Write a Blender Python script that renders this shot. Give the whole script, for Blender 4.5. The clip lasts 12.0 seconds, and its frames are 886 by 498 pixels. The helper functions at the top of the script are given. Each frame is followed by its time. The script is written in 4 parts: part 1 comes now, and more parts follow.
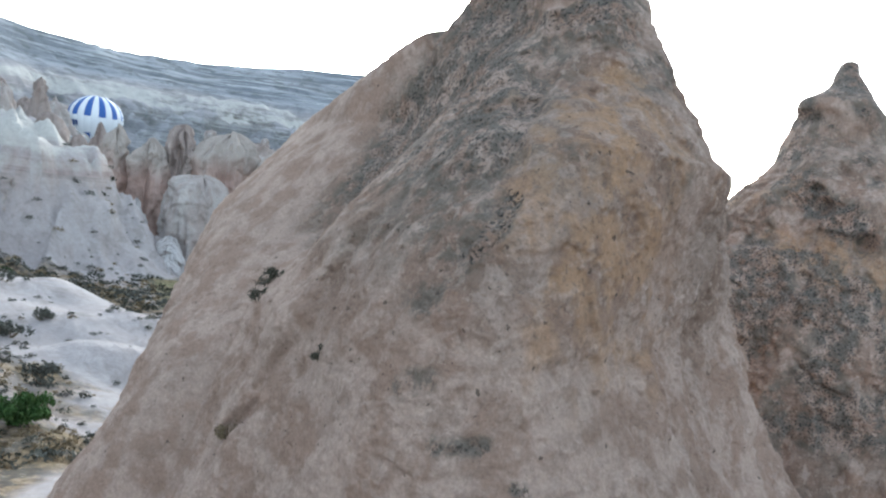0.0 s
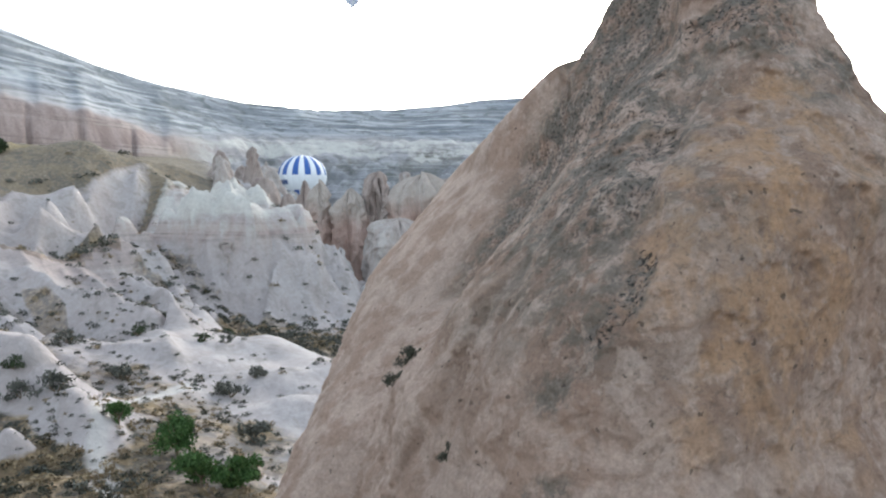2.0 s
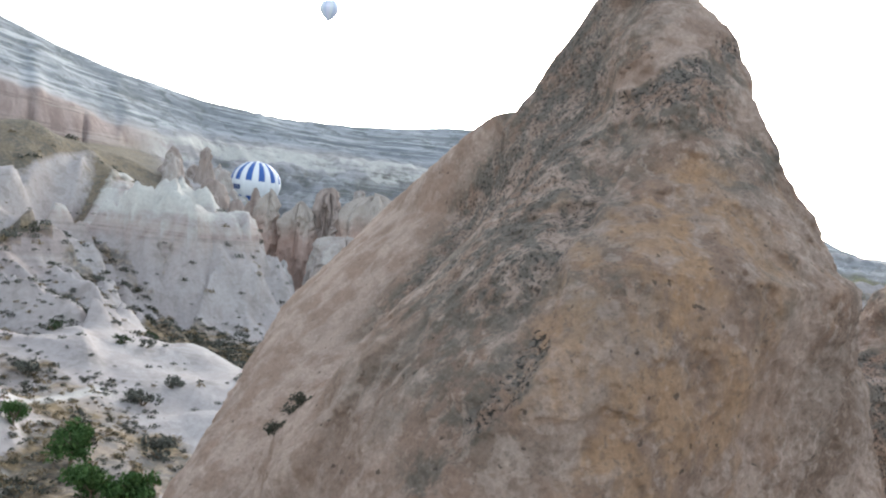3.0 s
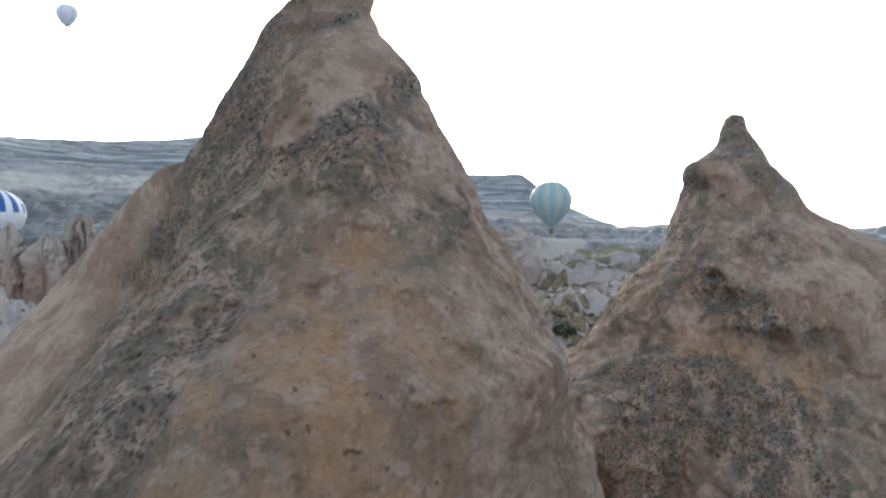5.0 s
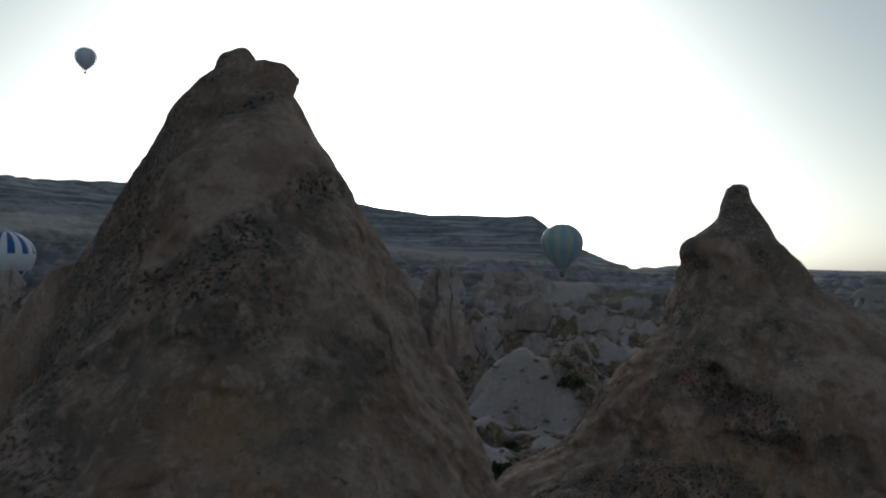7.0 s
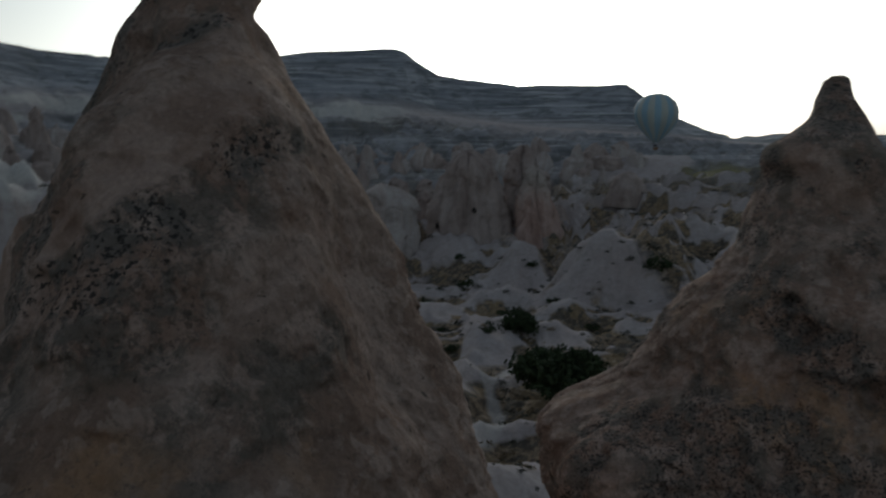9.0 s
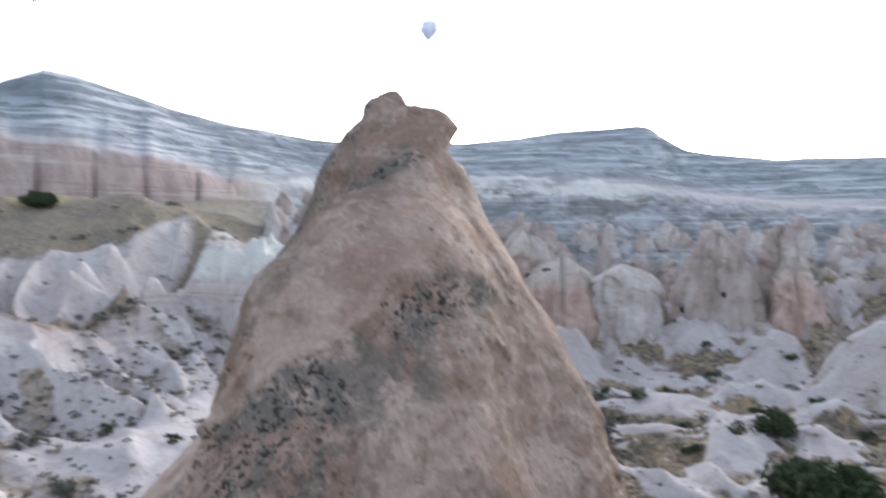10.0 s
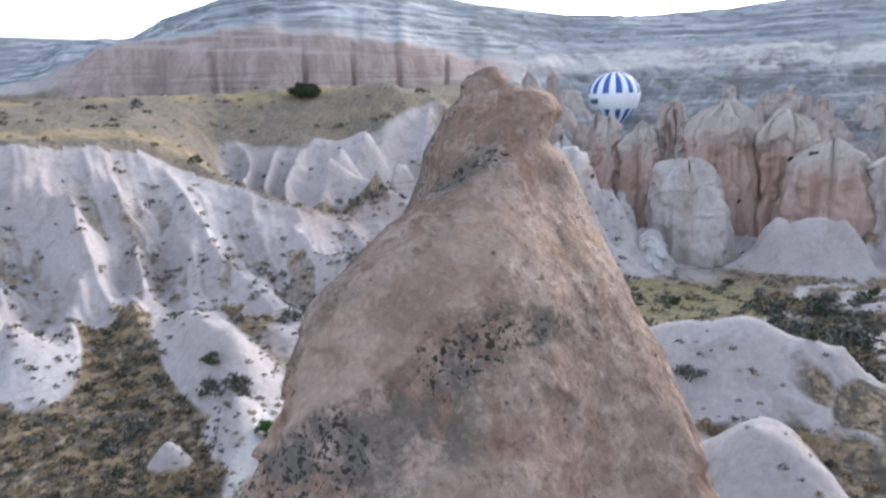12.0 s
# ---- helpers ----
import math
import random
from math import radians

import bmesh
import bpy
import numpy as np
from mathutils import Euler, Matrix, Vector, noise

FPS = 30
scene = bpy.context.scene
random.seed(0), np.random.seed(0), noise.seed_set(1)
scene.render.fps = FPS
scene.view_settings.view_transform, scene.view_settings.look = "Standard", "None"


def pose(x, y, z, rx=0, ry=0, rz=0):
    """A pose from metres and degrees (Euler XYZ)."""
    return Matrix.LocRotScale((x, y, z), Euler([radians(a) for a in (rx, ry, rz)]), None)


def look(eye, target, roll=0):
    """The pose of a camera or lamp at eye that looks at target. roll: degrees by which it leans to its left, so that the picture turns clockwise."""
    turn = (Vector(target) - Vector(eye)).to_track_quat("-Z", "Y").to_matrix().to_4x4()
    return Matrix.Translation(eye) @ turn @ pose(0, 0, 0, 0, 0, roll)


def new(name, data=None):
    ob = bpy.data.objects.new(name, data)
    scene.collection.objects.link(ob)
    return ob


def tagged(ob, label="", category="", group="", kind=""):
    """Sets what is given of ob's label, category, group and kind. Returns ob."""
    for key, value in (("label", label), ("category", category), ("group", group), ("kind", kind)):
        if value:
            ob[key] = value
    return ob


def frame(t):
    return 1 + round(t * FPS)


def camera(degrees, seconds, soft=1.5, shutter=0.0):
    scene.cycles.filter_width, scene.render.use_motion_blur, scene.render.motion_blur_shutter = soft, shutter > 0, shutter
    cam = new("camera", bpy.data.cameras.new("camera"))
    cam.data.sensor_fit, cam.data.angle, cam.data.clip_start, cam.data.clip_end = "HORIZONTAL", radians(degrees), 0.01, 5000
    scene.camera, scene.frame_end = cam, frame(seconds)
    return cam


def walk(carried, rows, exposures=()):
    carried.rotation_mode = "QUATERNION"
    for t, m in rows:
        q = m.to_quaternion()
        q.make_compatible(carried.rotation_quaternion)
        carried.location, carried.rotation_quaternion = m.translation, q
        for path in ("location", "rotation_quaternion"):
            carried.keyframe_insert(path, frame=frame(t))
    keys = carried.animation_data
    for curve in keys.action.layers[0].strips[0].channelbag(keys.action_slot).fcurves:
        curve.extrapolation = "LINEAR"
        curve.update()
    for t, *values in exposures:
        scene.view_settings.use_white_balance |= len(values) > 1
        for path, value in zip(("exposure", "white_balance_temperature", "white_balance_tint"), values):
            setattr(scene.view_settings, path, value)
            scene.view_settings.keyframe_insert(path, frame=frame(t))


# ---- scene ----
cam = camera(60.0, 12.0, 2.2, 0.35)
PATH = [
    (0, (0.043, -0.403, 24.188), (0.077, 1.591, 24.04), 7.35),
    (0.5, (0.516, 0.489, 24.52), (0.496, 2.486, 24.398), 6.15),
    (1, (0.973, 1.214, 24.937), (0.898, 3.208, 24.813), 6.1),
    (1.5, (1.353, 1.646, 25.339), (0.892, 3.587, 25.203), 0.45),
    (2, (1.868, 2.534, 25.632), (1.38, 4.469, 25.503), 0.0),
    (2.5, (2.435, 3.397, 26.027), (2.132, 5.373, 26.016), 3.0),
    (3, (2.829, 4.05, 26.439), (2.463, 6.015, 26.381), 6.65),
    (3.5, (3.42, 4.811, 26.782), (3.196, 6.796, 26.701), 2.65),
    (3.7, (3.789, 5.014, 27.063), (3.818, 7.011, 26.972), 2.1),
    (5.3, (6.002, 9.23, 29.219), (6.228, 11.217, 29.243), 0.6),
    (5.5, (6.249, 9.567, 29.445), (6.517, 11.547, 29.536), 0.7),
    (6, (6.853, 10.359, 29.94), (7.076, 12.345, 30.025), 0.5),
    (6.5, (7.419, 11.328, 30.483), (7.586, 13.319, 30.548), 1.2),
    (6.7, (7.629, 11.697, 30.682), (7.778, 13.69, 30.757), 1.1),
    (8.3, (9.558, 14.283, 32.373), (9.667, 16.28, 32.351), 0.0),
    (8.5, (9.744, 14.769, 32.557), (9.798, 16.768, 32.495), -0.5),
    (9, (10.273, 15.529, 32.826), (10.179, 17.508, 32.565), -0.0),
    (9.2, (10.361, 15.929, 33.114), (10.197, 17.9, 32.817), 2.7),
    (9.5, (10.61, 16.61, 33.411), (10.302, 18.558, 33.079), 0.9),
    (10, (10.881, 17.503, 34.097), (10.176, 19.373, 34.033), -0.1),
    (10.5, (11.164, 18.356, 34.652), (10.162, 20.086, 34.63), -0.7),
    (11, (11.63, 19.037, 35.192), (10.462, 20.653, 35.035), 0.0),
    (11.5, (12.191, 19.716, 35.755), (10.99, 21.304, 35.561), -1.1),
    (12, (12.786, 20.359, 36.289), (11.537, 21.877, 35.917), -1.6),
]
walk(cam, [(t, look(eye, target, roll)) for t, eye, target, roll in PATH], [(0, 2.38, 5750, 2), (1.0, 2.36, 5950, 3), (2.5, 2.36, 6150, 5), (3.5, 2.36, 6200, 5), (5.5, 1.4, 5950, 2), (6.0, 0.62, 5850, 0), (6.5, 0.02, 5850, 0), (8.5, -0.85, 5850, 0), (9.0, -0.5, 5900, 3), (9.2, 0.6, 5950, 6), (9.5, 1.75, 5900, 7), (10.0, 2.35, 5850, 9), (12, 2.36, 5800, 12)])

# ---- light: early morning, sun still behind the far ridge, bright sky ----
SUN_AZ = radians(0)         # clockwise from +y
SUN_EL = radians(9)
world = bpy.data.worlds.new("world")
scene.world = world
world.use_nodes = True
wn = world.node_tree
sky = wn.nodes.new("ShaderNodeTexSky")
sky.sky_type = "NISHITA"
sky.sun_disc = False
sky.sun_elevation = SUN_EL
sky.sun_rotation = SUN_AZ
sky.air_density, sky.dust_density, sky.ozone_density = 1.0, 2.6, 1.5
veil = wn.nodes.new("ShaderNodeHueSaturation")
veil.inputs["Saturation"].default_value = 0.38
wn.links.new(sky.outputs[0], veil.inputs["Color"])
wn.links.new(veil.outputs[0], wn.nodes["Background"].inputs[0])
wn.nodes["Background"].inputs[1].default_value = 0.15
sun_data = bpy.data.lights.new("sun", "SUN")
sun_data.energy, sun_data.angle, sun_data.color = 0.5, radians(60), (1.0, 0.95, 0.9)
sun = new("sun", sun_data)
sun.matrix_world = look((0, 0, 200), (-math.sin(SUN_AZ) * 100, -math.cos(SUN_AZ) * 100, 200 - 100 * math.tan(radians(14))))


# ---- materials ----
def nodes_of(name):
    m = bpy.data.materials.new(name)
    m.use_nodes = True
    t = m.node_tree
    return m, t, t.nodes["Principled BSDF"]


def nd(t, kind, **props):
    n = t.nodes.new("ShaderNode" + kind)
    for k, v in props.items():
        if k == "noise_scale":
            n.inputs["Scale"].default_value = v
        elif k == "detail":
            n.inputs["Detail"].default_value = v
        elif k == "rough":
            n.inputs["Roughness"].default_value = v
        elif k == "operation":
            n.operation = v
    return n


def place(t, sx=1.0, sy=1.0, sz=1.0, src="Object"):
    """World-size coordinates, stretched."""
    co = nd(t, "TexCoord")
    mp = nd(t, "Mapping")
    mp.inputs["Scale"].default_value = (sx, sy, sz)
    t.links.new(co.outputs[src], mp.inputs["Vector"])
    return mp.outputs[0]


def noise_tex(t, vec, size, detail=6.0, rough=0.6, distort=0.0):
    n = nd(t, "TexNoise", noise_scale=1.0 / size, detail=detail, rough=rough)
    n.inputs["Distortion"].default_value = distort
    t.links.new(vec, n.inputs["Vector"])
    return n.outputs[0]


def ramp(t, fac, *stops):
    r = nd(t, "ValToRGB")
    e = r.color_ramp.elements
    while len(e) < len(stops):
        e.new(0.5)
    for i, (p, c) in enumerate(stops):
        e[i].position = p
        e[i].color = (c, c, c, 1) if isinstance(c, (int, float)) else (*c, 1)
    t.links.new(fac, r.inputs[0])
    return r.outputs[0]


def put_in(t, socket, v):
    if isinstance(v, (int, float)):
        socket.default_value = v
    elif isinstance(v, tuple):
        socket.default_value = (*v, 1)
    else:
        t.links.new(v, socket)


def mix(t, fac, a, b, mode="MIX"):
    n = t.nodes.new("ShaderNodeMix")
    n.data_type, n.blend_type = "RGBA", mode
    put_in(t, n.inputs[0], fac)
    put_in(t, n.inputs[6], a)
    put_in(t, n.inputs[7], b)
    return n.outputs[2]


def calc(t, op, a, b=0.5):
    n = nd(t, "Math", operation=op)
    put_in(t, n.inputs[0], a)
    put_in(t, n.inputs[1], b)
    n.use_clamp = op in ("MULTIPLY", "ADD", "SUBTRACT")
    return n.outputs[0]


def attr(t, name):
    a = nd(t, "Attribute")
    a.attribute_name = name
    return a.outputs["Fac"]


def bump(t, bsdf, height, strength, distance):
    b = nd(t, "Bump")
    b.inputs["Strength"].default_value, b.inputs["Distance"].default_value = strength, distance
    t.links.new(height, b.inputs["Height"])
    t.links.new(b.outputs[0], bsdf.inputs["Normal"])


def rock_material(name, pale, mid, dark, orange, lichen_shade):
    """Weathered tuff: tan body, grey crust, orange stains, black lichen speckle."""
    m, t, p = nodes_of(name)
    co = place(t)
    slant = nd(t, "Mapping")
    slant.inputs["Rotation"].default_value = (0.0, 0.5, 0.3)
    slant.inputs["Scale"].default_value = (1.0, 1.0, 0.8)
    t.links.new(co, slant.inputs["Vector"])
    slant = slant.outputs[0]
    big = noise_tex(t, co, 5.0, 5, 0.55, 0.3)
    med = noise_tex(t, slant, 2.0, 7, 0.55, 0.25)
    blot = noise_tex(t, co, 0.85, 7, 0.56, 0.2)
    small = noise_tex(t, slant, 0.36, 6, 0.6, 0.2)
    fine = noise_tex(t, co, 0.11, 6, 0.75)
    base = mix(t, ramp(t, med, (0.475, 0.0), (0.52, 0.45), (0.56, 0.85)), mid, pale)
    base = mix(t, calc(t, "MULTIPLY", ramp(t, big, (0.46, 0.0), (0.58, 1.0)), 0.35), base, dark)
    base = mix(t, ramp(t, blot, (0.53, 0.0), (0.56, 0.5)), base, mix(t, 0.35, mid, dark))
    base = mix(t, ramp(t, noise_tex(t, slant, 0.62, 6, 0.55, 0.15), (0.55, 0.0), (0.58, 0.55)), base, mix(t, 0.2, pale, (0.6, 0.52, 0.46)))
    stain = calc(t, "MULTIPLY", attr(t, "orange"), ramp(t, noise_tex(t, slant, 1.3, 8, 0.62, 0.4), (0.43, 0.05), (0.55, 1.0)))
    base = mix(t, stain, base, mix(t, blot, orange, mix(t, 0.5, orange, pale)))
    base = mix(t, ramp(t, small, (0.57, 0.0), (0.61, 0.45)), base, mix(t, 0.5, mid, dark))
    base = mix(t, ramp(t, noise_tex(t, co, 0.3, 5, 0.6), (0.58, 0.0), (0.62, 0.4)), base, pale)
    base = mix(t, calc(t, "MULTIPLY", attr(t, "pale"), ramp(t, blot, (0.42, 0.8), (0.58, 0.4))), base, mix(t, ramp(t, med, (0.46, 0.0), (0.53, 1.0)), mix(t, 0.35, mid, pale), pale))
    speck = ramp(t, noise_tex(t, co, 0.17, 4, 0.6), (0.59, 0.0), (0.64, 0.45))
    base = mix(t, calc(t, "MULTIPLY", speck, ramp(t, attr(t, "pale"), (0.0, 1.0), (0.8, 0.15))), base, dark)
    crust = calc(t, "MULTIPLY", attr(t, "lichen_shade"), ramp(t, noise_tex(t, slant, 0.8, 10, 0.74, 0.3), (0.45, 0.0), (0.54, 1.0)))
    base = mix(t, calc(t, "MULTIPLY", crust, 0.85), base, mix(t, ramp(t, attr(t, "lichen_shade"), (0.75, 0.0), (1.0, 1.0)), mix(t, small, lichen_shade, (0.19, 0.175, 0.15)), mix(t, small, (0.11, 0.107, 0.1), (0.21, 0.19, 0.168))))
    spots = calc(t, "MULTIPLY", ramp(t, attr(t, "lichen_shade"), (0.75, 0.04), (0.97, 1.0)), ramp(t, noise_tex(t, co, 0.12, 5, 0.62, 0.3), (0.53, 0.0), (0.58, 1.0)))
    base = mix(t, calc(t, "MULTIPLY", spots, 0.9), base, (0.04, 0.038, 0.036))
    pock = ramp(t, noise_tex(t, co, 0.26, 2, 0.5), (0.705, 0.0), (0.735, 0.7))
    base = mix(t, pock, base, (0.07, 0.055, 0.045))
    base = mix(t, 0.48, base, mix(t, 1.0, base, ramp(t, fine, (0.25, 0.45), (0.72, 1.5)), "MULTIPLY"))
    t.links.new(base, p.inputs["Base Color"])
    p.inputs["Roughness"].default_value = 0.95
    p.inputs["Specular IOR Level"].default_value = 0.15
    h = calc(t, "ADD", calc(t, "MULTIPLY", small, 0.45), calc(t, "MULTIPLY", fine, 0.32))
    h = calc(t, "ADD", h, calc(t, "MULTIPLY", blot, 0.35))
    bump(t, p, h, 0.9, 0.55)
    return m


CONE_ROCK = rock_material("cone_rock", (0.51, 0.385, 0.322), (0.345, 0.232, 0.178), (0.16, 0.13, 0.108), (0.43, 0.25, 0.128), (0.085, 0.087, 0.07))


def tuff_material(name, top, low, stain, size=6.0, cap=None):
    """Far tuff rock: soft colour bands by height, with streaks running down."""
    m, t, p = nodes_of(name)
    co = place(t)
    run = place(t, 1, 1, 0.18)
    n1 = noise_tex(t, run, size, 7, 0.65, 0.5)
    n2 = noise_tex(t, co, size * 0.22, 6, 0.65)
    base = mix(t, ramp(t, n1, (0.36, 0.0), (0.62, 1.0)), low, top)
    # dark blotches; their strong contrast also stands in for shaded clefts
    base = mix(t, ramp(t, n2, (0.55, 0.0), (0.68, 0.7)), base, stain)
    if cap:
        hgt = calc(t, "ADD", attr(t, "height"), calc(t, "SUBTRACT", calc(t, "MULTIPLY", n1, 0.5), 0.25))
        base = mix(t, ramp(t, hgt, (0.68, 0.0), (0.86, 0.8)), base, cap)
    base = mix(t, 1.0, base, ramp(t, n2, (0.2, 0.75), (0.75, 1.15)), "MULTIPLY")
    t.links.new(base, p.inputs["Base Color"])
    p.inputs["Roughness"].default_value = 0.95
    p.inputs["Specular IOR Level"].default_value = 0.1
    bump(t, p, calc(t, "ADD", calc(t, "MULTIPLY", n1, 0.8), calc(t, "MULTIPLY", n2, 0.3)), 0.8, size * 0.25)
    return m


RED_TUFF = tuff_material("red_tuff", (0.44, 0.325, 0.285), (0.30, 0.2, 0.168), (0.17, 0.13, 0.11), 5.0, (0.38, 0.345, 0.315))
PALE_TUFF = tuff_material("pale_tuff", (0.45, 0.41, 0.39), (0.33, 0.275, 0.255), (0.2, 0.175, 0.155), 5.0)
WHITE_TUFF = tuff_material("white_tuff", (0.5, 0.475, 0.475), (0.42, 0.385, 0.375), (0.24, 0.22, 0.2), 6.0)
GREY_TUFF = tuff_material("grey_tuff", (0.38, 0.32, 0.295), (0.26, 0.205, 0.185), (0.16, 0.14, 0.125), 5.0)


def ground_material():
    m, t, p = nodes_of("valley_ground")
    co = place(t)
    n_big = noise_tex(t, co, 30, 6, 0.6, 0.4)
    n_med = noise_tex(t, co, 5, 8, 0.65, 0.5)
    n_fine = noise_tex(t, co, 0.9, 8, 0.7)
    tuff = mix(t, ramp(t, n_big, (0.35, 0.0), (0.65, 1.0)), (0.36, 0.312, 0.304), (0.405, 0.37, 0.366))
    tuff = mix(t, ramp(t, n_med, (0.5, 0.0), (0.7, 0.55)), tuff, (0.28, 0.235, 0.22))
    tuff = mix(t, ramp(t, noise_tex(t, co, 4.5, 6, 0.55, 0.4), (0.57, 0.0), (0.61, 0.4)), tuff, (0.25, 0.22, 0.2))
    tuft = noise_tex(t, co, 0.9, 6, 0.62, 0.4)
    clump = noise_tex(t, co, 2.6, 6, 0.6, 0.5)
    grass = mix(t, ramp(t, tuft, (0.44, 0.0), (0.56, 1.0)), (0.125, 0.098, 0.076), (0.27, 0.205, 0.14))
    grass = mix(t, ramp(t, noise_tex(t, co, 8, 6, 0.6, 0.6), (0.47, 0.0), (0.55, 0.55)), grass, mix(t, tuft, (0.3, 0.215, 0.12), (0.2, 0.15, 0.09)))
    grass = mix(t, ramp(t, clump, (0.5, 0.0), (0.56, 0.8)), grass, mix(t, tuft, (0.06, 0.058, 0.054), (0.12, 0.108, 0.092)))
    grass = mix(t, ramp(t, n_fine, (0.58, 0.0), (0.64, 0.5)), grass, (0.33, 0.29, 0.26))
    lift = nd(t, "SeparateXYZ")
    t.links.new(co, lift.inputs[0])
    lift = ramp(t, calc(t, "MULTIPLY", lift.outputs["Z"], 0.02), (0.27, 0.0), (0.42, 0.55))
    grass = mix(t, lift, grass, mix(t, n_med, (0.125, 0.112, 0.095), (0.24, 0.205, 0.165)))
    cliff_n = noise_tex(t, place(t, 1, 1, 0.12), 7, 7, 0.65, 0.4)
    pink = mix(t, ramp(t, cliff_n, (0.38, 0.0), (0.6, 1.0)), (0.25, 0.19, 0.176), (0.36, 0.285, 0.265))
    pink = mix(t, ramp(t, noise_tex(t, place(t, 0.03, 0.03, 1.0), 4.5, 4, 0.6), (0.56, 0.0), (0.6, 0.65)), pink, (0.43, 0.37, 0.34))
    ledge = noise_tex(t, place(t, 0.02, 0.02, 1.0), 3.0, 3, 0.55)
    pink = mix(t, ramp(t, ledge, (0.56, 0.0), (0.585, 0.5), (0.61, 0.0)), pink, (0.15, 0.12, 0.11))
    # far slopes: level strata, wavering; distance haze is put into their blue tint
    strata_co = place(t, 0.11, 0.11, 1.0)
    band = noise_tex(t, strata_co, 7.0, 5, 0.6, 0.3)
    scrubby = noise_tex(t, place(t, 1, 1, 2), 14, 8, 0.7, 0.6)
    bed = noise_tex(t, place(t, 0.035, 0.035, 1.0), 2.3, 4, 0.6, 0.15)
    hill_haze = mix(t, ramp(t, band, (0.46, 0.0), (0.56, 1.0)), (0.165, 0.178, 0.20), (0.275, 0.285, 0.31))
    hill_haze = mix(t, ramp(t, scrubby, (0.5, 0.0), (0.57, 0.8)), hill_haze, (0.115, 0.125, 0.13))
    hill_haze = mix(t, calc(t, "MULTIPLY", ramp(t, bed, (0.53, 0.0), (0.57, 1.0)), ramp(t, noise_tex(t, place(t, 1, 1, 3), 40, 5, 0.6, 0.5), (0.42, 0.15), (0.58, 0.95))), hill_haze, (0.40, 0.41, 0.425))
    path = (0.47, 0.44, 0.42)
    base = mix(t, ramp(t, calc(t, "ADD", attr(t, "grass"), calc(t, "MULTIPLY", calc(t, "SUBTRACT", n_med, 0.5), attr(t, "grass_edge"))), (0.35, 0.0), (0.6, 1.0)), tuff, grass)
    base = mix(t, calc(t, "MULTIPLY", attr(t, "straw"), ramp(t, n_med, (0.4, 0.25), (0.55, 0.9))), base, mix(t, n_fine, (0.24, 0.18, 0.09), (0.38, 0.3, 0.165)))
    base = mix(t, attr(t, "hill_haze"), base, hill_haze)
    base = mix(t, calc(t, "MULTIPLY", attr(t, "field"), ramp(t, n_med, (0.4, 0.1), (0.6, 0.8))), base, mix(t, n_fine, (0.15, 0.15, 0.065), (0.26, 0.25, 0.11)))
    base = mix(t, attr(t, "pink"), base, pink)
    base = mix(t, calc(t, "MULTIPLY", attr(t, "white"), ramp(t, calc(t, "ADD", calc(t, "MULTIPLY", band, 0.6), calc(t, "MULTIPLY", n_med, 0.4)), (0.42, 0.0), (0.52, 1.0))), base, mix(t, cliff_n, (0.56, 0.545, 0.52), (0.4, 0.375, 0.35)))
    base = mix(t, attr(t, "track"), base, path)
    base = mix(t, 0.5, base, mix(t, 1.0, base, ramp(t, n_fine, (0.25, 0.6), (0.7, 1.2)), "MULTIPLY"))
    t.links.new(base, p.inputs["Base Color"])
    p.inputs["Roughness"].default_value = 0.97
    p.inputs["Specular IOR Level"].default_value = 0.1
    bump(t, p, calc(t, "ADD", calc(t, "MULTIPLY", n_med, 0.7), calc(t, "MULTIPLY", n_fine, 0.25)), 0.8, 0.9)
    return m


GROUND = ground_material()


def plain_material(name, a, b, size, rough=0.8, bump_h=0.0, sheen=0.2):
    m, t, p = nodes_of(name)
    co = place(t)
    n = noise_tex(t, co, size, 5, 0.6)
    info = nd(t, "NewGeometry")
    c = mix(t, ramp(t, n, (0.35, 0.0), (0.65, 1.0)), a, b)
    isl = ramp(t, info.outputs["Random Per Island"], (0.0, 0.7), (1.0, 1.3))
    c = mix(t, 1.0, c, isl, "MULTIPLY")
    t.links.new(c, p.inputs["Base Color"])
    p.inputs["Roughness"].default_value = rough
    p.inputs["Specular IOR Level"].default_value = sheen
    if bump_h:
        bump(t, p, n, 0.6, bump_h)
    return m


LEAF_DARK = plain_material("leaf_dark", (0.028, 0.042, 0.02), (0.05, 0.065, 0.03), 1.0)
SCRUB_DARK = plain_material("scrub_dark", (0.045, 0.046, 0.034), (0.07, 0.068, 0.05), 1.0)
LEAF_GREEN = plain_material("leaf_green", (0.04, 0.085, 0.025), (0.075, 0.13, 0.04), 1.0)
LEAF_GREY = plain_material("leaf_grey", (0.075, 0.077, 0.066), (0.12, 0.118, 0.1), 1.0)
LEAF_DRY = plain_material("leaf_dry", (0.14, 0.108, 0.07), (0.27, 0.205, 0.125), 0.8)
BARK = plain_material("bark", (0.1, 0.075, 0.055), (0.18, 0.14, 0.1), 0.15, 0.9, 0.02)
WICKER = plain_material("wicker", (0.2, 0.12, 0.06), (0.12, 0.07, 0.04), 0.2, 0.8, 0.02)
CLOTH_WHITE = plain_material("cloth_white", (0.72, 0.74, 0.78), (0.66, 0.68, 0.73), 6.0, 0.55)
CLOTH_BLUE = plain_material("cloth_blue", (0.05, 0.12, 0.36), (0.045, 0.1, 0.32), 6.0, 0.5)
# teal and sand carry the haze in front of the balloon as paler colour
CLOTH_TEAL = plain_material("cloth_teal", (0.27, 0.40, 0.48), (0.24, 0.36, 0.44), 6.0, 0.5)
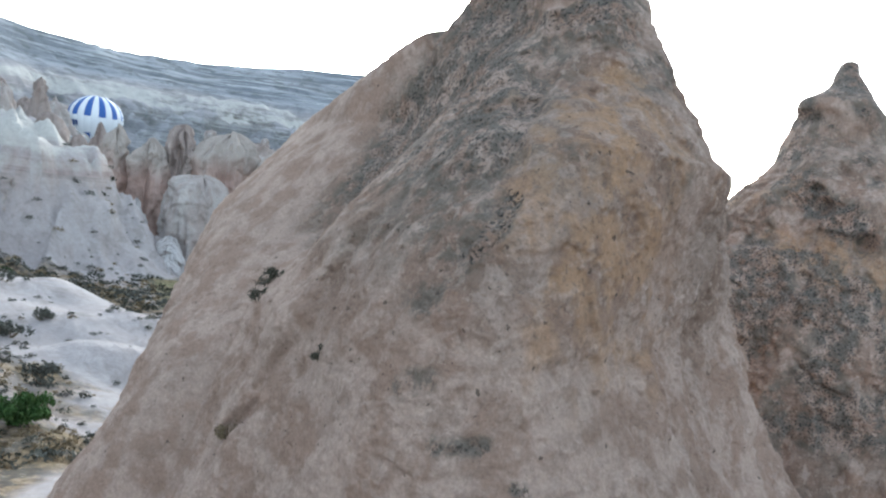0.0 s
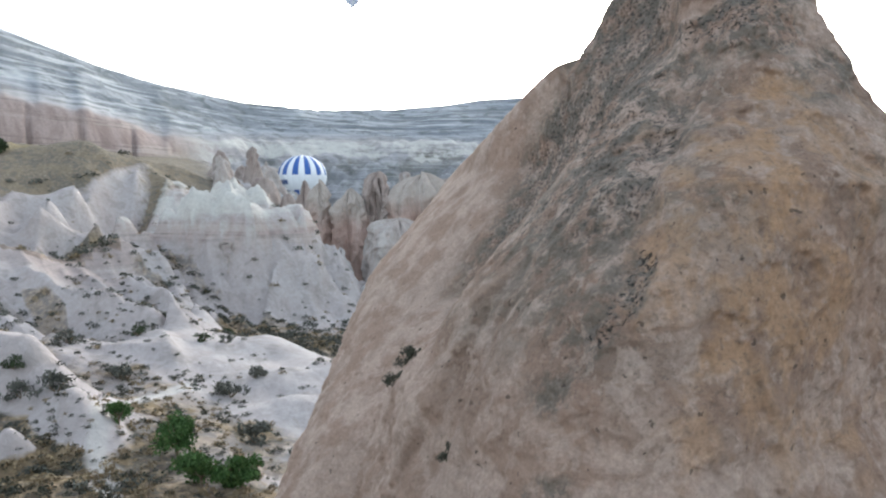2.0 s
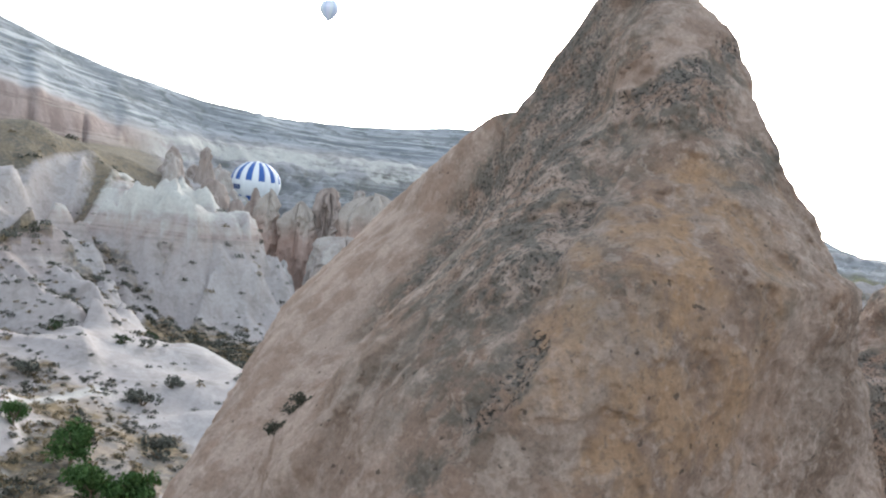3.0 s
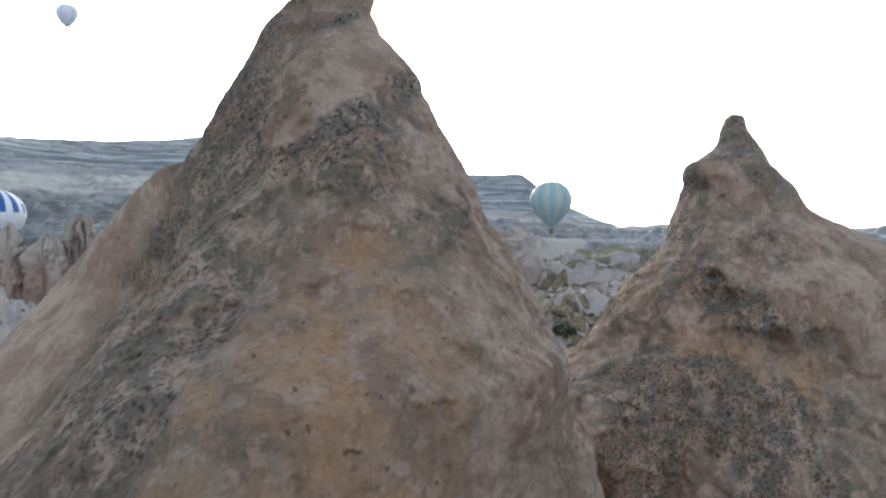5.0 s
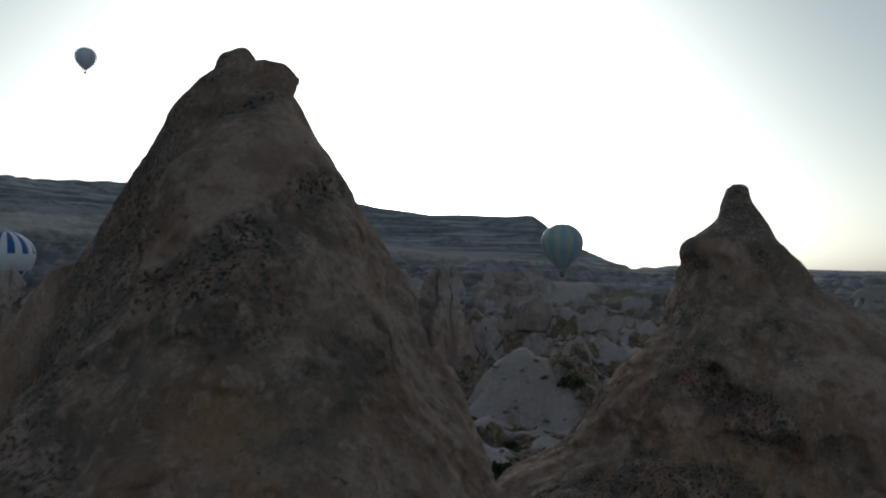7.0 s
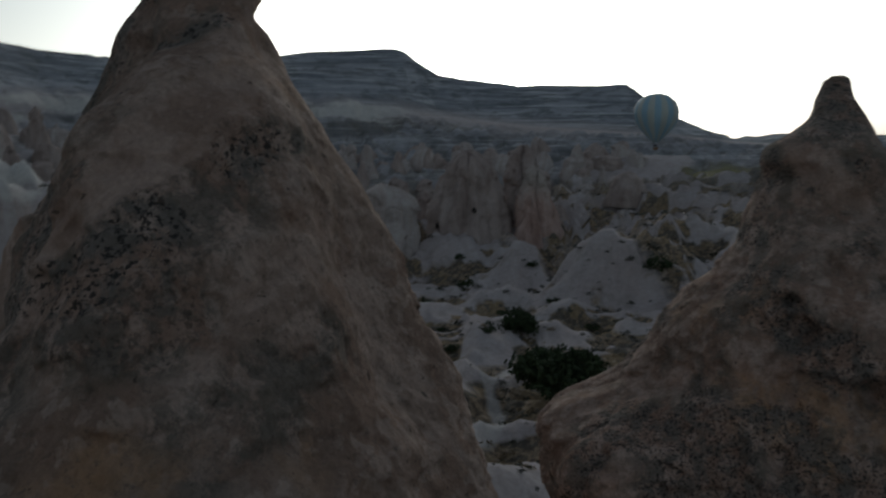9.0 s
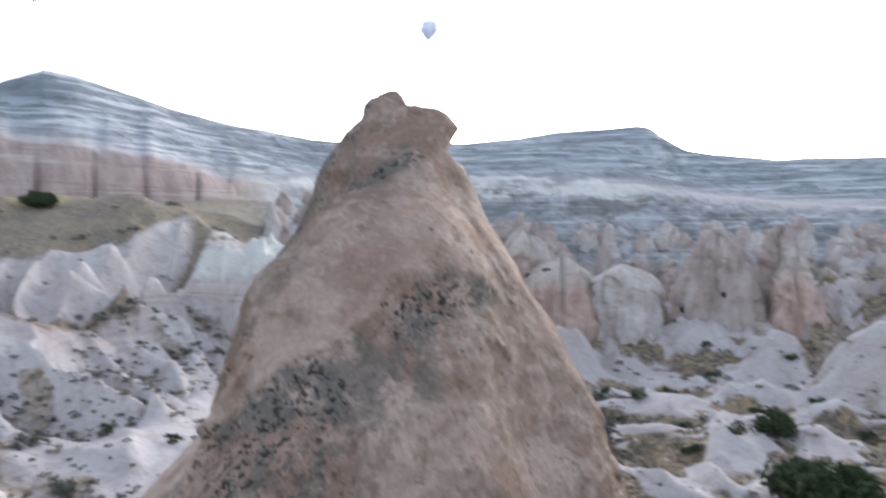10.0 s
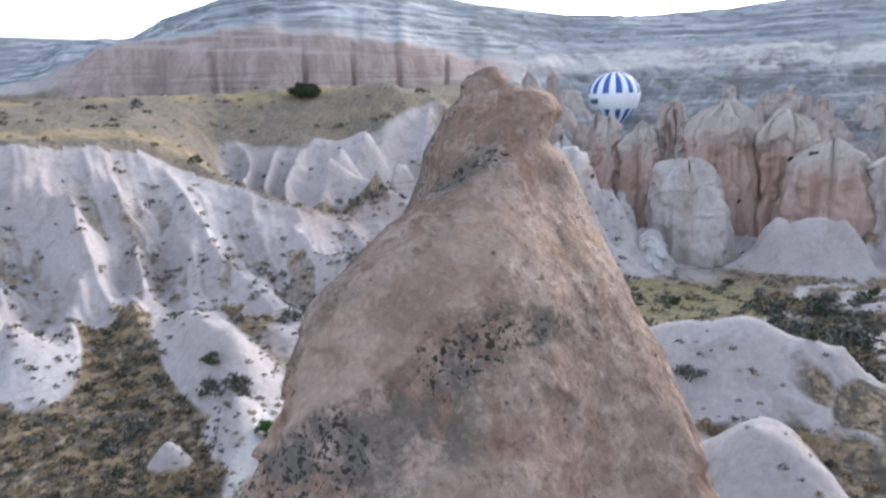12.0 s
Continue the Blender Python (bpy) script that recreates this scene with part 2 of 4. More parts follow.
CLOTH_SAND = plain_material("cloth_sand", (0.42, 0.44, 0.40), (0.38, 0.40, 0.36), 6.0, 0.5)
# navy lightened to pale blue: light through the cloth is put into its colour
CLOTH_NAVY_BACKLIT = plain_material("cloth_navy_backlit", (0.58, 0.62, 0.76), (0.54, 0.58, 0.72), 6.0, 0.5)
CLOTH_RED = plain_material("cloth_red", (0.5, 0.34, 0.35), (0.46, 0.3, 0.32), 6.0, 0.5)
CLOTH_YELLOW = plain_material("cloth_yellow", (0.5, 0.35, 0.08), (0.42, 0.3, 0.07), 6.0, 0.5)
# lilac is paled too, for haze over the high balloon
CLOTH_LILAC = plain_material("cloth_lilac", (0.7, 0.69, 0.8), (0.66, 0.65, 0.77), 6.0, 0.5)
# black for burners and ropes, and for the painted shade in cave mouths
SOOT_SHADE = plain_material("soot_shade", (0.02, 0.018, 0.016), (0.04, 0.035, 0.03), 0.5)


# ---- noise for shapes ----
def hash01(ix, iy, iz, seed):
    h = (ix.astype(np.int64) * 374761393 + iy.astype(np.int64) * 668265263 + iz.astype(np.int64) * 2147483647 + seed * 1274126177) & 0xFFFFFFFF
    h = ((h ^ (h >> 13)) * 1274126177) & 0xFFFFFFFF
    h = ((h ^ (h >> 16)) * 2246822519) & 0xFFFFFFFF
    return ((h ^ (h >> 15)) & 0xFFFFFF) / float(0xFFFFFF)


def vnoise(x, y, z, seed=0):
    """Smooth value noise, -1 to 1."""
    x, y, z = np.broadcast_arrays(np.asarray(x, float), np.asarray(y, float), np.asarray(z, float))
    ix, iy, iz = np.floor(x), np.floor(y), np.floor(z)
    fx, fy, fz = x - ix, y - iy, z - iz
    fx, fy, fz = (f * f * f * (f * (f * 6 - 15) + 10) for f in (fx, fy, fz))
    out = 0.0
    for a in (0, 1):
        for b in (0, 1):
            for c in (0, 1):
                w = (fx if a else 1 - fx) * (fy if b else 1 - fy) * (fz if c else 1 - fz)
                out = out + w * hash01(ix + a, iy + b, iz + c, seed)
    return out * 2 - 1


def fbm(x, y, z, octaves=4, seed=0, gain=0.5):
    s, a, tot = 0.0, 1.0, 0.0
    for i in range(octaves):
        k = 2.0 ** i
        s = s + a * vnoise(x * k + 17.3 * i, y * k - 9.1 * i, z * k + 4.7 * i, seed + i)
        tot += a
        a *= gain
    return s / tot


def ridged(x, y, z, octaves=3, seed=0, gain=0.5):
    s, a, tot = 0.0, 1.0, 0.0
    for i in range(octaves):
        k = 2.0 ** i
        s = s + a * (1 - np.abs(vnoise(x * k + 5.3 * i, y * k + 2.9 * i, z * k, seed + i)) * 1.6)
        tot += a
        a *= gain
    return s / tot


def soft(a, b, v):
    u = np.clip((v - a) / (b - a), 0, 1)
    return u * u * (3 - 2 * u)


def grid_mesh(name, co, nu, nv, wrap_u, smooth=True):
    """A sheet of nv rows by nu columns of points."""
    me = bpy.data.meshes.new(name)
    j = np.arange(nv - 1)[:, None]
    i = np.arange(nu if wrap_u else nu - 1)[None, :]
    i2 = (i + 1) % nu
    q = np.stack([j * nu + i, j * nu + i2, (j + 1) * nu + i2, (j + 1) * nu + i], -1).reshape(-1, 4)
    me.vertices.add(len(co))
    me.vertices.foreach_set("co", np.ascontiguousarray(co, dtype=np.float32).ravel())
    me.loops.add(q.size)
    me.loops.foreach_set("vertex_index", q.ravel().astype(np.int32))
    me.polygons.add(len(q))
    me.polygons.foreach_set("loop_start", np.arange(0, q.size, 4, dtype=np.int32))
    me.polygons.foreach_set("use_smooth", np.full(len(q), smooth))
    me.update(calc_edges=True)
    return me


def give_attr(me, name, values):
    a = me.attributes.new(name, "FLOAT", "POINT")
    a.data.foreach_set("value", np.ascontiguousarray(np.clip(values, 0, 1), dtype=np.float32).ravel())


def part(name, bm, material, parent=None, label=""):
    me = bpy.data.meshes.new(name)
    bm.to_mesh(me)
    bm.free()
    me.materials.append(material)
    ob = new(name, me)
    ob.parent = parent
    return tagged(ob, label)


# ---- the ground: one sheet, from the valley to the skyline ----
HX, HY = 8.0, 18.0
AZ = [-180, -60, -35, -20, -12, -4, 4, 12, 22, 30, 36, 42, 48, 54, 60, 66, 72, 180]
R_FOOT = [100, 100, 120, 150, 170, 190, 205, 215, 215, 190, 150, 115, 102, 100, 105, 105, 95, 90]
Z_FOOT = [4, 4, 2, 0, -3, -5, -7, -8, -8, -6, -1, 3, 4, 5, 5, 5, 5, 5]
R_BANK = [200, 200, 220, 260, 290, 310, 310, 300, 290, 262, 250, 170, 165, 183, 180, 175, 172, 165]
Z_BANK = [20, 20, 16, 14, 14, 12, 10, 6, 4, 12, 17, 10, 16, 21, 30, 31.5, 31.5, 31.5]
R_TOP = [300, 300, 400, 420, 430, 430, 420, 410, 400, 300, 290, 280, 268, 262, 255, 250, 250, 250]
Z_TOP = [26, 26, 28, 26, 28, 27, 26, 26, 26, 28, 38, 41, 41, 41, 41, 40, 39, 38]
R_CLIFF = [500, 500, 600, 560, 540, 550, 540, 530, 525, 490, 405, 365, 345, 340, 350, 370, 400, 450]
Z_CLIFF = [30, 30, 36, 34, 40, 42, 50, 55, 55, 52, 47, 44, 43, 43, 43, 43, 43, 43]
Z_CREST = [32, 32, 38, 36, 44, 50, 60, 66, 66, 64, 58, 66, 69, 70, 66, 51, 46, 45]
AZ_SKY = [-180, -60, -35, -21, -18, -16, -14.2, -11.4, -10.8, -3, 2.8, 5.4, 6.2, 12, 18, 24, 30, 36, 40, 45.7, 47.8, 52.5, 54.3, 58, 60, 61, 68, 90, 180]
EL_SKY = [1.5, 1.0, 0.6, 0.95, 0.55, 1.3, 2.07, 4.0, 4.45, 4.45, 5.2, 6.9, 7.1, 6.8, 6.1, 5.9, 6.25, 7.25, 8.2, 9.95, 10.2, 8.4, 7.7, 6.4, 5.2, 4.95, 5.1, 4, 1.5]
R_SKY = [900, 900, 1800, 1500, 1100, 760, 720, 700, 700, 715, 700, 690, 690, 690, 680, 650, 590, 520, 490, 440, 430, 440, 450, 480, 600, 800, 850, 900, 900]


def bank_bumps():
    """Smooth tuff mounds on the valley floor: x, y, height, half length, half width, turn."""
    yield -20, 116.5, 11.5, 20, 9, 14, 0
    yield -6, 88, 9, 13, 8, -60, 0
    yield -52, 104, 7, 30, 15, -25, 0
    yield -30, 84, 4, 12, 7, 20, 0
    yield -68, 73, 6.5, 20, 5.0, -20, 0
    yield -49, 63, 4.5, 8, 3.5, -35, 0
    yield -49, 55, 4.2, 2.6, 1.8, 40, 1
    yield -84, 58, 5.5, 14, 5, -25, 0
    yield 44, 200, 15, 18, 10, -10, 2
    yield 3, 150, 4, 14, 8, 15, 0
    yield 20, 160, 3, 12, 6, -20, 0
    yield -37, 222, 14, 14, 7, 5, 2
    yield 12, 84, 5, 10, 5, 60, 0
    yield 5, 33, 5, 26, 26, 0, 0
    yield 27, 48, 5, 26, 26, 0, 0
    yield 26, 234, 6, 16, 9, 0, 0
    yield 60, 236, 10, 22, 10, 20, 0
    # sharp-crested ridges and fins under the plateau
    yield -99, 195, 29, 27, 21, 31, 2
    yield -84, 196, 13, 22, 9, 70, 1
    yield -140, 222, 14, 46, 22, 30, 0
    yield -122, 164, 12, 15, 5.5, 62, 1
    yield -130, 158, 11, 15, 5.5, 58, 1
    yield -114, 171, 12, 15, 5.5, 66, 1
    yield -138, 163, 10, 13, 5.0, 55, 1
    yield -108, 150, 7, 13, 5, 60, 1
    yield -146, 176, 10, 14, 6, 50, 1
    yield -76, 214, 12, 13, 4.5, 75, 1
    yield 14, 196, 4, 10, 5, 10, 0
    yield -2, 188, 3.5, 9, 5, -20, 0
    yield 30, 180, 4, 9, 6, 30, 0

def ground_at(x, y):
    """Height of the ground, and how much of each surface it carries."""
    dx, dy = x - HX, y - HY
    d0 = np.hypot(dx, dy)
    az = np.degrees(np.arctan2(-dx, dy))
    lat = np.radians(az) * 150
    east = soft(34, 26, az)
    warp = fbm(x / 60, y / 60, 0, 3, 11)
    # run-off gullies: ribs that lead down the bank
    f, b, tp, cl = (np.interp(az + warp * 1.5, AZ, r) for r in (R_FOOT, R_BANK, R_TOP, R_CLIFF))
    f = f + 10 * vnoise(lat / 16, 0, 3, 5) * (1 - east)
    b = b + 9 * vnoise(lat / 22, 0, 8, 6) * (1 - east)
    fissure = np.exp(-(np.sin(math.pi * (lat / 9.5 + 1.1 * vnoise(lat / 21, 0, 0, 22))) / 0.16) ** 2)
    butt = np.abs(np.sin(math.pi * (lat / 19 + 0.7 * vnoise(lat / 15, 0, 3, 27))))
    cl = cl + (8 * vnoise(lat / 24, 0, 4, 21) + 3 * vnoise(lat / 9, 0, 6, 23) - 9 * butt + 6 * fissure * soft(-0.6, 0.5, vnoise(lat / 17, 0, 2, 25))) * soft(2, 10, az)
    cl0 = np.interp(az + warp * 1.5, AZ, R_CLIFF) + 8 * vnoise(lat / 24, 0, 4, 21) * soft(2, 10, az)
    cw = np.interp(az, [-180, 2, 8, 30, 38, 60, 75, 180], [60, 60, 14, 12, 7, 7, 30, 60])
    rs = np.interp(az, AZ_SKY, R_SKY)
    zs = 34 + rs * np.tan(np.radians(np.interp(az, AZ_SKY, EL_SKY)))
    zf, zb, zt, zc, zk = (np.interp(az, AZ, z) for z in (Z_FOOT, Z_BANK, Z_TOP, Z_CLIFF, Z_CREST))
    zk = zk + (1.8 * vnoise(lat / 7, 0, 7, 24) + 1.2 * vnoise(lat / 2.2, 0, 7, 26)) * soft(33, 38, az) * soft(68, 62, az)
    d = d0
    z = 2 + (zf - 2) * soft(20, 1, np.maximum(0, 1)) * np.clip(d / f, 0, 1)
    u1 = np.clip((d - f) / (b - f), 0, 1)
    z = np.where(d > f, zf + (zb - zf) * (0.55 * u1 + 0.45 * u1 ** 2.2), z)
    u2 = np.clip((d - b) / (tp - b), 0, 1)
    fin = soft(36, 40, az) * soft(57, 52, az)
    fin_r = b + 0.55 * (tp - b) + 6 * vnoise(lat / 18, 0, 6, 28)
    u_fin = np.clip((d - b - 10) / np.maximum(fin_r - b - 10, 5), 0, 1)
    low_side = zb - 5 * soft(0, 10, d - b) + (24 - zb + 5) * u_fin ** 1.2
    top_side = 24 + (zt - 24) * np.clip((d - fin_r) / (tp - fin_r), 0, 1) ** 0.75
    z_fin = np.where(d < fin_r, low_side, top_side)
    z = np.where(d > b, (1 - fin) * (zb + (zt - zb) * u2 ** 0.9) + fin * z_fin, z)
    on_fin = fin * (d > b + 4) * soft(8, -2, d - fin_r)
    z = z + on_fin * 5.0 * (0.55 - np.abs(np.sin(math.pi * (lat / 7.5 + d / 60 + 0.6 * vnoise(lat / 14, d / 40, 2, 29))))) * soft(0.02, 0.3, u_fin) * soft(1.15, 0.8, u_fin)
    u3 = np.clip((d - tp) / (cl - tp), 0, 1)
    z = np.where(d > tp, zt + (zc - zt) * u3 ** 1.3, z)
    c2 = np.maximum(cl0 + cw, cl + 1.0)
    u4 = np.clip((d - cl) / (c2 - cl), 0, 1)
    z = np.where(d > cl, zc + (zk - zc) * u4 ** 0.8, z)
    u5 = np.clip((d - c2) / np.maximum(rs - c2, 20), 0, 1)
    z = np.where(d > c2, zk + (zs - zk) * (0.9 * u5 + 0.1 * u5 ** 2), z)
    u6 = np.clip((d - rs) / (rs * 0.6), 0, 1)
    z = np.where(d > rs, zs - (zs - 40) * 0.5 * u6, z)
    # gullies on the white bank
    west = 1 - east
    on_bank = (4 * u1 * (1 - u1)) ** 0.7 * (d > f) * (d < b)
    tail = np.exp(-((d - f) / 16) ** 2) * (d <= f)
    wl = 0.42 * x + 0.9 * y + 9 * fbm(x / 45, y / 45, 0, 2, 31)
    rib = 1 - np.abs(np.sin(math.pi * (wl / 10.5 + 0.5 * vnoise(x / 30, y / 30, 2, 41) + 0.3 * vnoise(x / 9, y / 9, 3, 46)))) ** 1.1
    rib2 = 1 - np.abs(np.sin(math.pi * (wl / 4.1 + 0.55 * vnoise(x / 17, y / 17, 5, 43)))) ** 1.2
    amp = 0.75 + 0.5 * vnoise(wl / 30, d / 70, 9, 44)
    spur = 1 - np.abs(np.sin(math.pi * (wl / 23 + 0.45 * vnoise(x / 40, y / 40, 4, 48)))) ** 0.9
    z = z + west * on_bank * (6.5 * (spur - 0.4) * soft(1.0, 0.3, u1) + amp * (4.2 * (rib - 0.4) + 1.7 * (rib2 - 0.4) * soft(0.1, 0.6, rib)))
    z = z + west * on_bank * 0.5 * (np.abs(np.sin(math.pi * (wl / 2.1 + 0.7 * vnoise(x / 8, y / 8, 7, 45)))) - 0.6) * (0.4 + 0.6 * rib2)
    z = z + west * tail * (3.4 * rib * soft(0.2, 0.8, amp) + 3.0 * spur)
    lump = soft(55, 85, d) * soft(15, -15, d - f) * soft(15, 7, az)
    lr = ridged(x / 15, y / 19, 0, 3, 53)
    z = z + lump * 5.0 * (lr - 0.5)
    # broken badlands further east
    bad = soft(0, 30, d - f) * soft(60, -40, d - cl) * np.maximum(east, soft(36, 28, az))
    br = ridged((x + 14 * warp) / 34, (y + 9 * warp) / 46, 0, 3, 51)
    crag = ridged((x + 5 * warp) / 12, y / 15, 0, 3, 54)
    block = soft(-16.2, -15.2, az) * soft(-7.5, -8.5, az) * soft(325, 340, d) * soft(412, 400, d)
    field = soft(-21, -20, az) * soft(-15.2, -16.4, az + 1.2 * vnoise(d / 14, 0, 1, 56)) * soft(305, 325, d + 30 * warp) * soft(385, 365, d)
    calm = 1 - np.maximum(block, field)
    gl = 0.75 * x + 0.66 * y + 12 * warp
    cut = 1 - np.abs(np.sin(math.pi * (gl / 10 + 0.5 * vnoise(x / 22, y / 22, 3, 55)))) ** 1.2
    slant = soft(-3, -7, az) * soft(225, 245, d) * soft(350, 320, d)
    z = z + bad * calm * ((1 - 0.6 * slant) * (11 * (br - 0.45) + 7.0 * (crag - 0.5)) + 2.2 * fbm(x / 9, y / 9, 0, 3, 52) + slant * 8.0 * (cut - 0.4))
    z = z + block * (10 + 20 * soft(345, 395, d) - z) * 0.85
    # brown shoulder under the plateau, rills on the far slopes
    sh = (d > b) * (d < tp) * west
    z = z + sh * 1.6 * fbm(x / 14, y / 14, 0, 3, 61)
    far = soft(0, 40, d - c2)
    far_r = ridged(lat / 26, d / 240, 0, 3, 71)
    z = z + far * soft(1.0, 0.75, u5) * (d < rs) * 7 * (far_r - 0.45) * np.clip((rs - c2) / 120, 0, 1)
    step = 6.0
    zz = z / step + 0.25 * fbm(x / 90, y / 90, 0, 2, 81)
    terr = (np.floor(zz) + soft(0.55, 0.95, zz - np.floor(zz)) - zz) * step
    z = z + terr * 0.45 * far * soft(1.0, 0.9, u5)
    # loose mounds
    mound = np.zeros_like(z)
    for bx, by, bh, ba, bb, turn, sharp in bank_bumps():
        c, s = math.cos(radians(turn)), math.sin(radians(turn))
        p = ((x - bx) * c + (y - by) * s) / ba
        q = (-(x - bx) * s + (y - by) * c) / bb
        rr = p * p + q * q + 0.25 * fbm(x / 12, y / 12, 0, 2, 91)
        rr = np.maximum(rr, 0)
        shape = np.exp(-1.2 * (rr + 0.35 * fbm(x / 5, y / 5, 0, 3, 92)).clip(0, 9) ** 1.5) if sharp == 2 else np.clip(1.1 - np.sqrt(rr), 0, 1) if sharp else np.exp(-1.3 * rr)
        mound = np.maximum(mound, bh * shape)
    z = z + mound
    z = z - 34 * np.exp(-((x + 182) ** 2 + (y - 406) ** 2) / 34 ** 2)
    near = soft(330, 60, d)
    z = z + near * 0.8 * fbm(x / 7, y / 7, 0, 4, 95) + 0.5 * fbm(x / 25, y / 25, 0, 3, 96)
    # what covers it
    on_floor = soft(6, -6, d - f + 8 * warp) * soft(1.6, 0.3, mound) * soft(28, 42, d)
    gully = west * on_bank * np.maximum(soft(0.16, 0.02, rib + 0.2 * vnoise(x / 13, y / 13, 1, 47)), np.maximum(0.8 * soft(0.2, 0.05, spur), 0.4 * soft(0.1, 0.02, rib2))) * 0.52
    bluff = soft(46, 34, np.hypot(x + 99, y - 195))
    plateau = (d > b - 2) * soft(20, -10, d - cl) * west * (1 - 0.85 * on_fin * soft(0.1, 0.3, u_fin)) * soft(30, 36, az)
    grass = np.clip(np.maximum.reduce([on_floor * (0.44 + 0.6 * fbm(x / 22, y / 22, 0, 3, 101) + 0.6 * soft(46, 54, az) + 0.26 * soft(20, 10, az)), gully, plateau]), 0, 1)
    grass = np.maximum(grass, bad * (0.55 + 0.45 * soft(-4, 2, az)) * np.maximum(soft(0.62, 0.25, br) * 0.95, 0.75 * soft(0.0, 0.35, fbm(x / 13, y / 13, 0, 3, 103))))
    grass = np.maximum(grass, bad * 0.9 * soft(0.42, 0.18, crag)) * (1 - block)
    grass = np.maximum(grass, 0.6 * slant * bad * calm * soft(0.25, 0.08, cut))
    grass = np.maximum(grass * (1 - 0.8 * lump * soft(0.45, 0.65, lr)), lump * 0.85 * soft(0.4, 0.15, lr))
    # far slopes with their painted blue haze, fading in with distance
    hill_haze = soft(-20, 30, d - c2) * 1.0
    hill_haze = np.maximum(hill_haze, bad * soft(-20, 80, d - b) * 0.75) * calm
    hill_haze = hill_haze * (1 - 0.7 * slant)
    pink = soft(-6, 1, d - cl) * soft(6, -2, d - c2) * soft(30, 38, az) * soft(66, 63, az)
    pink = np.maximum(pink, 0.55 * soft(0.7, 0.9, u1) * (d < b) * west * soft(54, 47, az) * soft(30, 34, az))
    white = soft(-3, -1, d - cl) * soft(5, 1, d - c2) * soft(36, 31, az) * soft(3, 8, az)
    white = np.maximum(white, 0.8 * (d > b - 10) * (d < b + 6) * soft(41, 37, az) * soft(28, 31, az))
    field = np.maximum(field, 0.75 * soft(13, 15, az + 2 * warp) * soft(25.5, 23, az) * soft(128, 136, d) * soft(190, 180, d) * soft(1.5, 0.5, mound))
    thicket = soft(6, 8, az) * soft(15, 13, az) * soft(112, 120, d) * soft(175, 165, d) * soft(-0.1, 0.15, fbm(x / 14, y / 14, 0, 3, 99))
    grass = np.maximum(grass, 0.9 * np.maximum(thicket, soft(0.2, 0.5, field)))
    zw = z + 1.2 * fbm(x / 12, y / 12, 0, 2, 97)
    pink = np.maximum(pink, 0.85 * bluff * soft(14.5, 16, zw) * soft(21, 19.5, zw))
    white = np.maximum(white, 1.0 * bluff * soft(19.5, 21, zw))
    grass = grass * (1 - bluff * soft(14, 16, zw))
    straw = west * soft(36, 40, az) * np.maximum(soft(-16, -4, d - tp) * soft(34, 12, d - tp) * soft(-0.35, 0.1, fbm(x / 30, y / 8, 0, 3, 98)), soft(1, 4, d - b) * soft(15, 9, d - b) * soft(49, 52, az))
    return z, np.clip(grass, 0, 1), hill_haze, pink, white, straw, field, thicket


def build_ground():
    a = np.concatenate([np.arange(-180, -48, 2.0), np.arange(-48, 82, 0.14), np.arange(82, 180, 2.0)])
    r = np.concatenate([12 * np.exp(np.arange(0, 403) * 0.008), 301.5 * np.exp(np.arange(0, 145) * 0.005), 622 * np.exp(np.arange(0, 110) * 0.015)])
    r = np.concatenate([[0.5, 4, 8], r, [3300, 3600, 4200]])
    A, R = np.meshgrid(np.radians(a), r)
    x, y = (HX - R * np.sin(A)).ravel(), (HY + R * np.cos(A)).ravel()
    z, grass, hill_haze, pink, white, straw, field, thicket = ground_at(x, y)
    me = grid_mesh("ground", np.stack([x, y, z], -1), len(a), len(r), True)
    track = np.zeros_like(z)
    for pts in (((-29.4, 144), (-30, 156), (-28.5, 164), (-25, 180), (-30, 194), (-32, 204), (-24, 213)), ((6, 92), (14, 108), (11.6, 129), (17, 138)), ((-31, 46), (-43, 58), (-51, 71), (-49, 82))):
        for (x0, y0), (x1, y1) in zip(pts, pts[1:]):
            t = np.clip(((x - x0) * (x1 - x0) + (y - y0) * (y1 - y0)) / ((x1 - x0) ** 2 + (y1 - y0) ** 2), 0, 1)
            dd = np.hypot(x - x0 - t * (x1 - x0), y - y0 - t * (y1 - y0)) + 0.5 * vnoise(x / 3, y / 3, 0, 7)
            track = np.maximum(track, soft(1.5, 0.7, dd))
    for n, v in (("grass", grass), ("grass_edge", np.where(grass > 0.02, 1.0, 0.0)), ("hill_haze", hill_haze), ("pink", pink), ("white", white), ("straw", straw), ("field", field), ("track", track * 0.8)):
        give_attr(me, n, v)
    me.materials.append(GROUND)
    return tagged(new("ground", me), "pale gullied tuff valley with dry grass and far layered hills", "ground", kind="structure")


build_ground()


def floor_z(x, y):
    return float(ground_at(np.array([float(x)]), np.array([float(y)]))[0][0])


# ---- the two tall cones ----
def profile(table, z):
    """Centre and half widths at the heights z, softly joined."""
    tb = np.array(table)
    zz = np.linspace(tb[0, 0], tb[-1, 0], 400)
    cols = []
    for k in range(1, 7):
        v = np.interp(zz, tb[:, 0], tb[:, k])
        pad = np.pad(v, 4, mode="edge")
        v = np.convolve(pad, np.ones(9) / 9, "valid")
        cols.append(np.interp(z, zz, v))
    return cols


def section(cols, th, power):
    cx, cy, le, ri, fr, ba = cols
    c, s = np.cos(th), np.sin(th)
    a = np.where(c < 0, le, ri)
    b = np.where(s < 0, fr, ba)
    return 1.0 / ((np.abs(c) / a) ** power + (np.abs(s) / b) ** power) ** (1 / power)


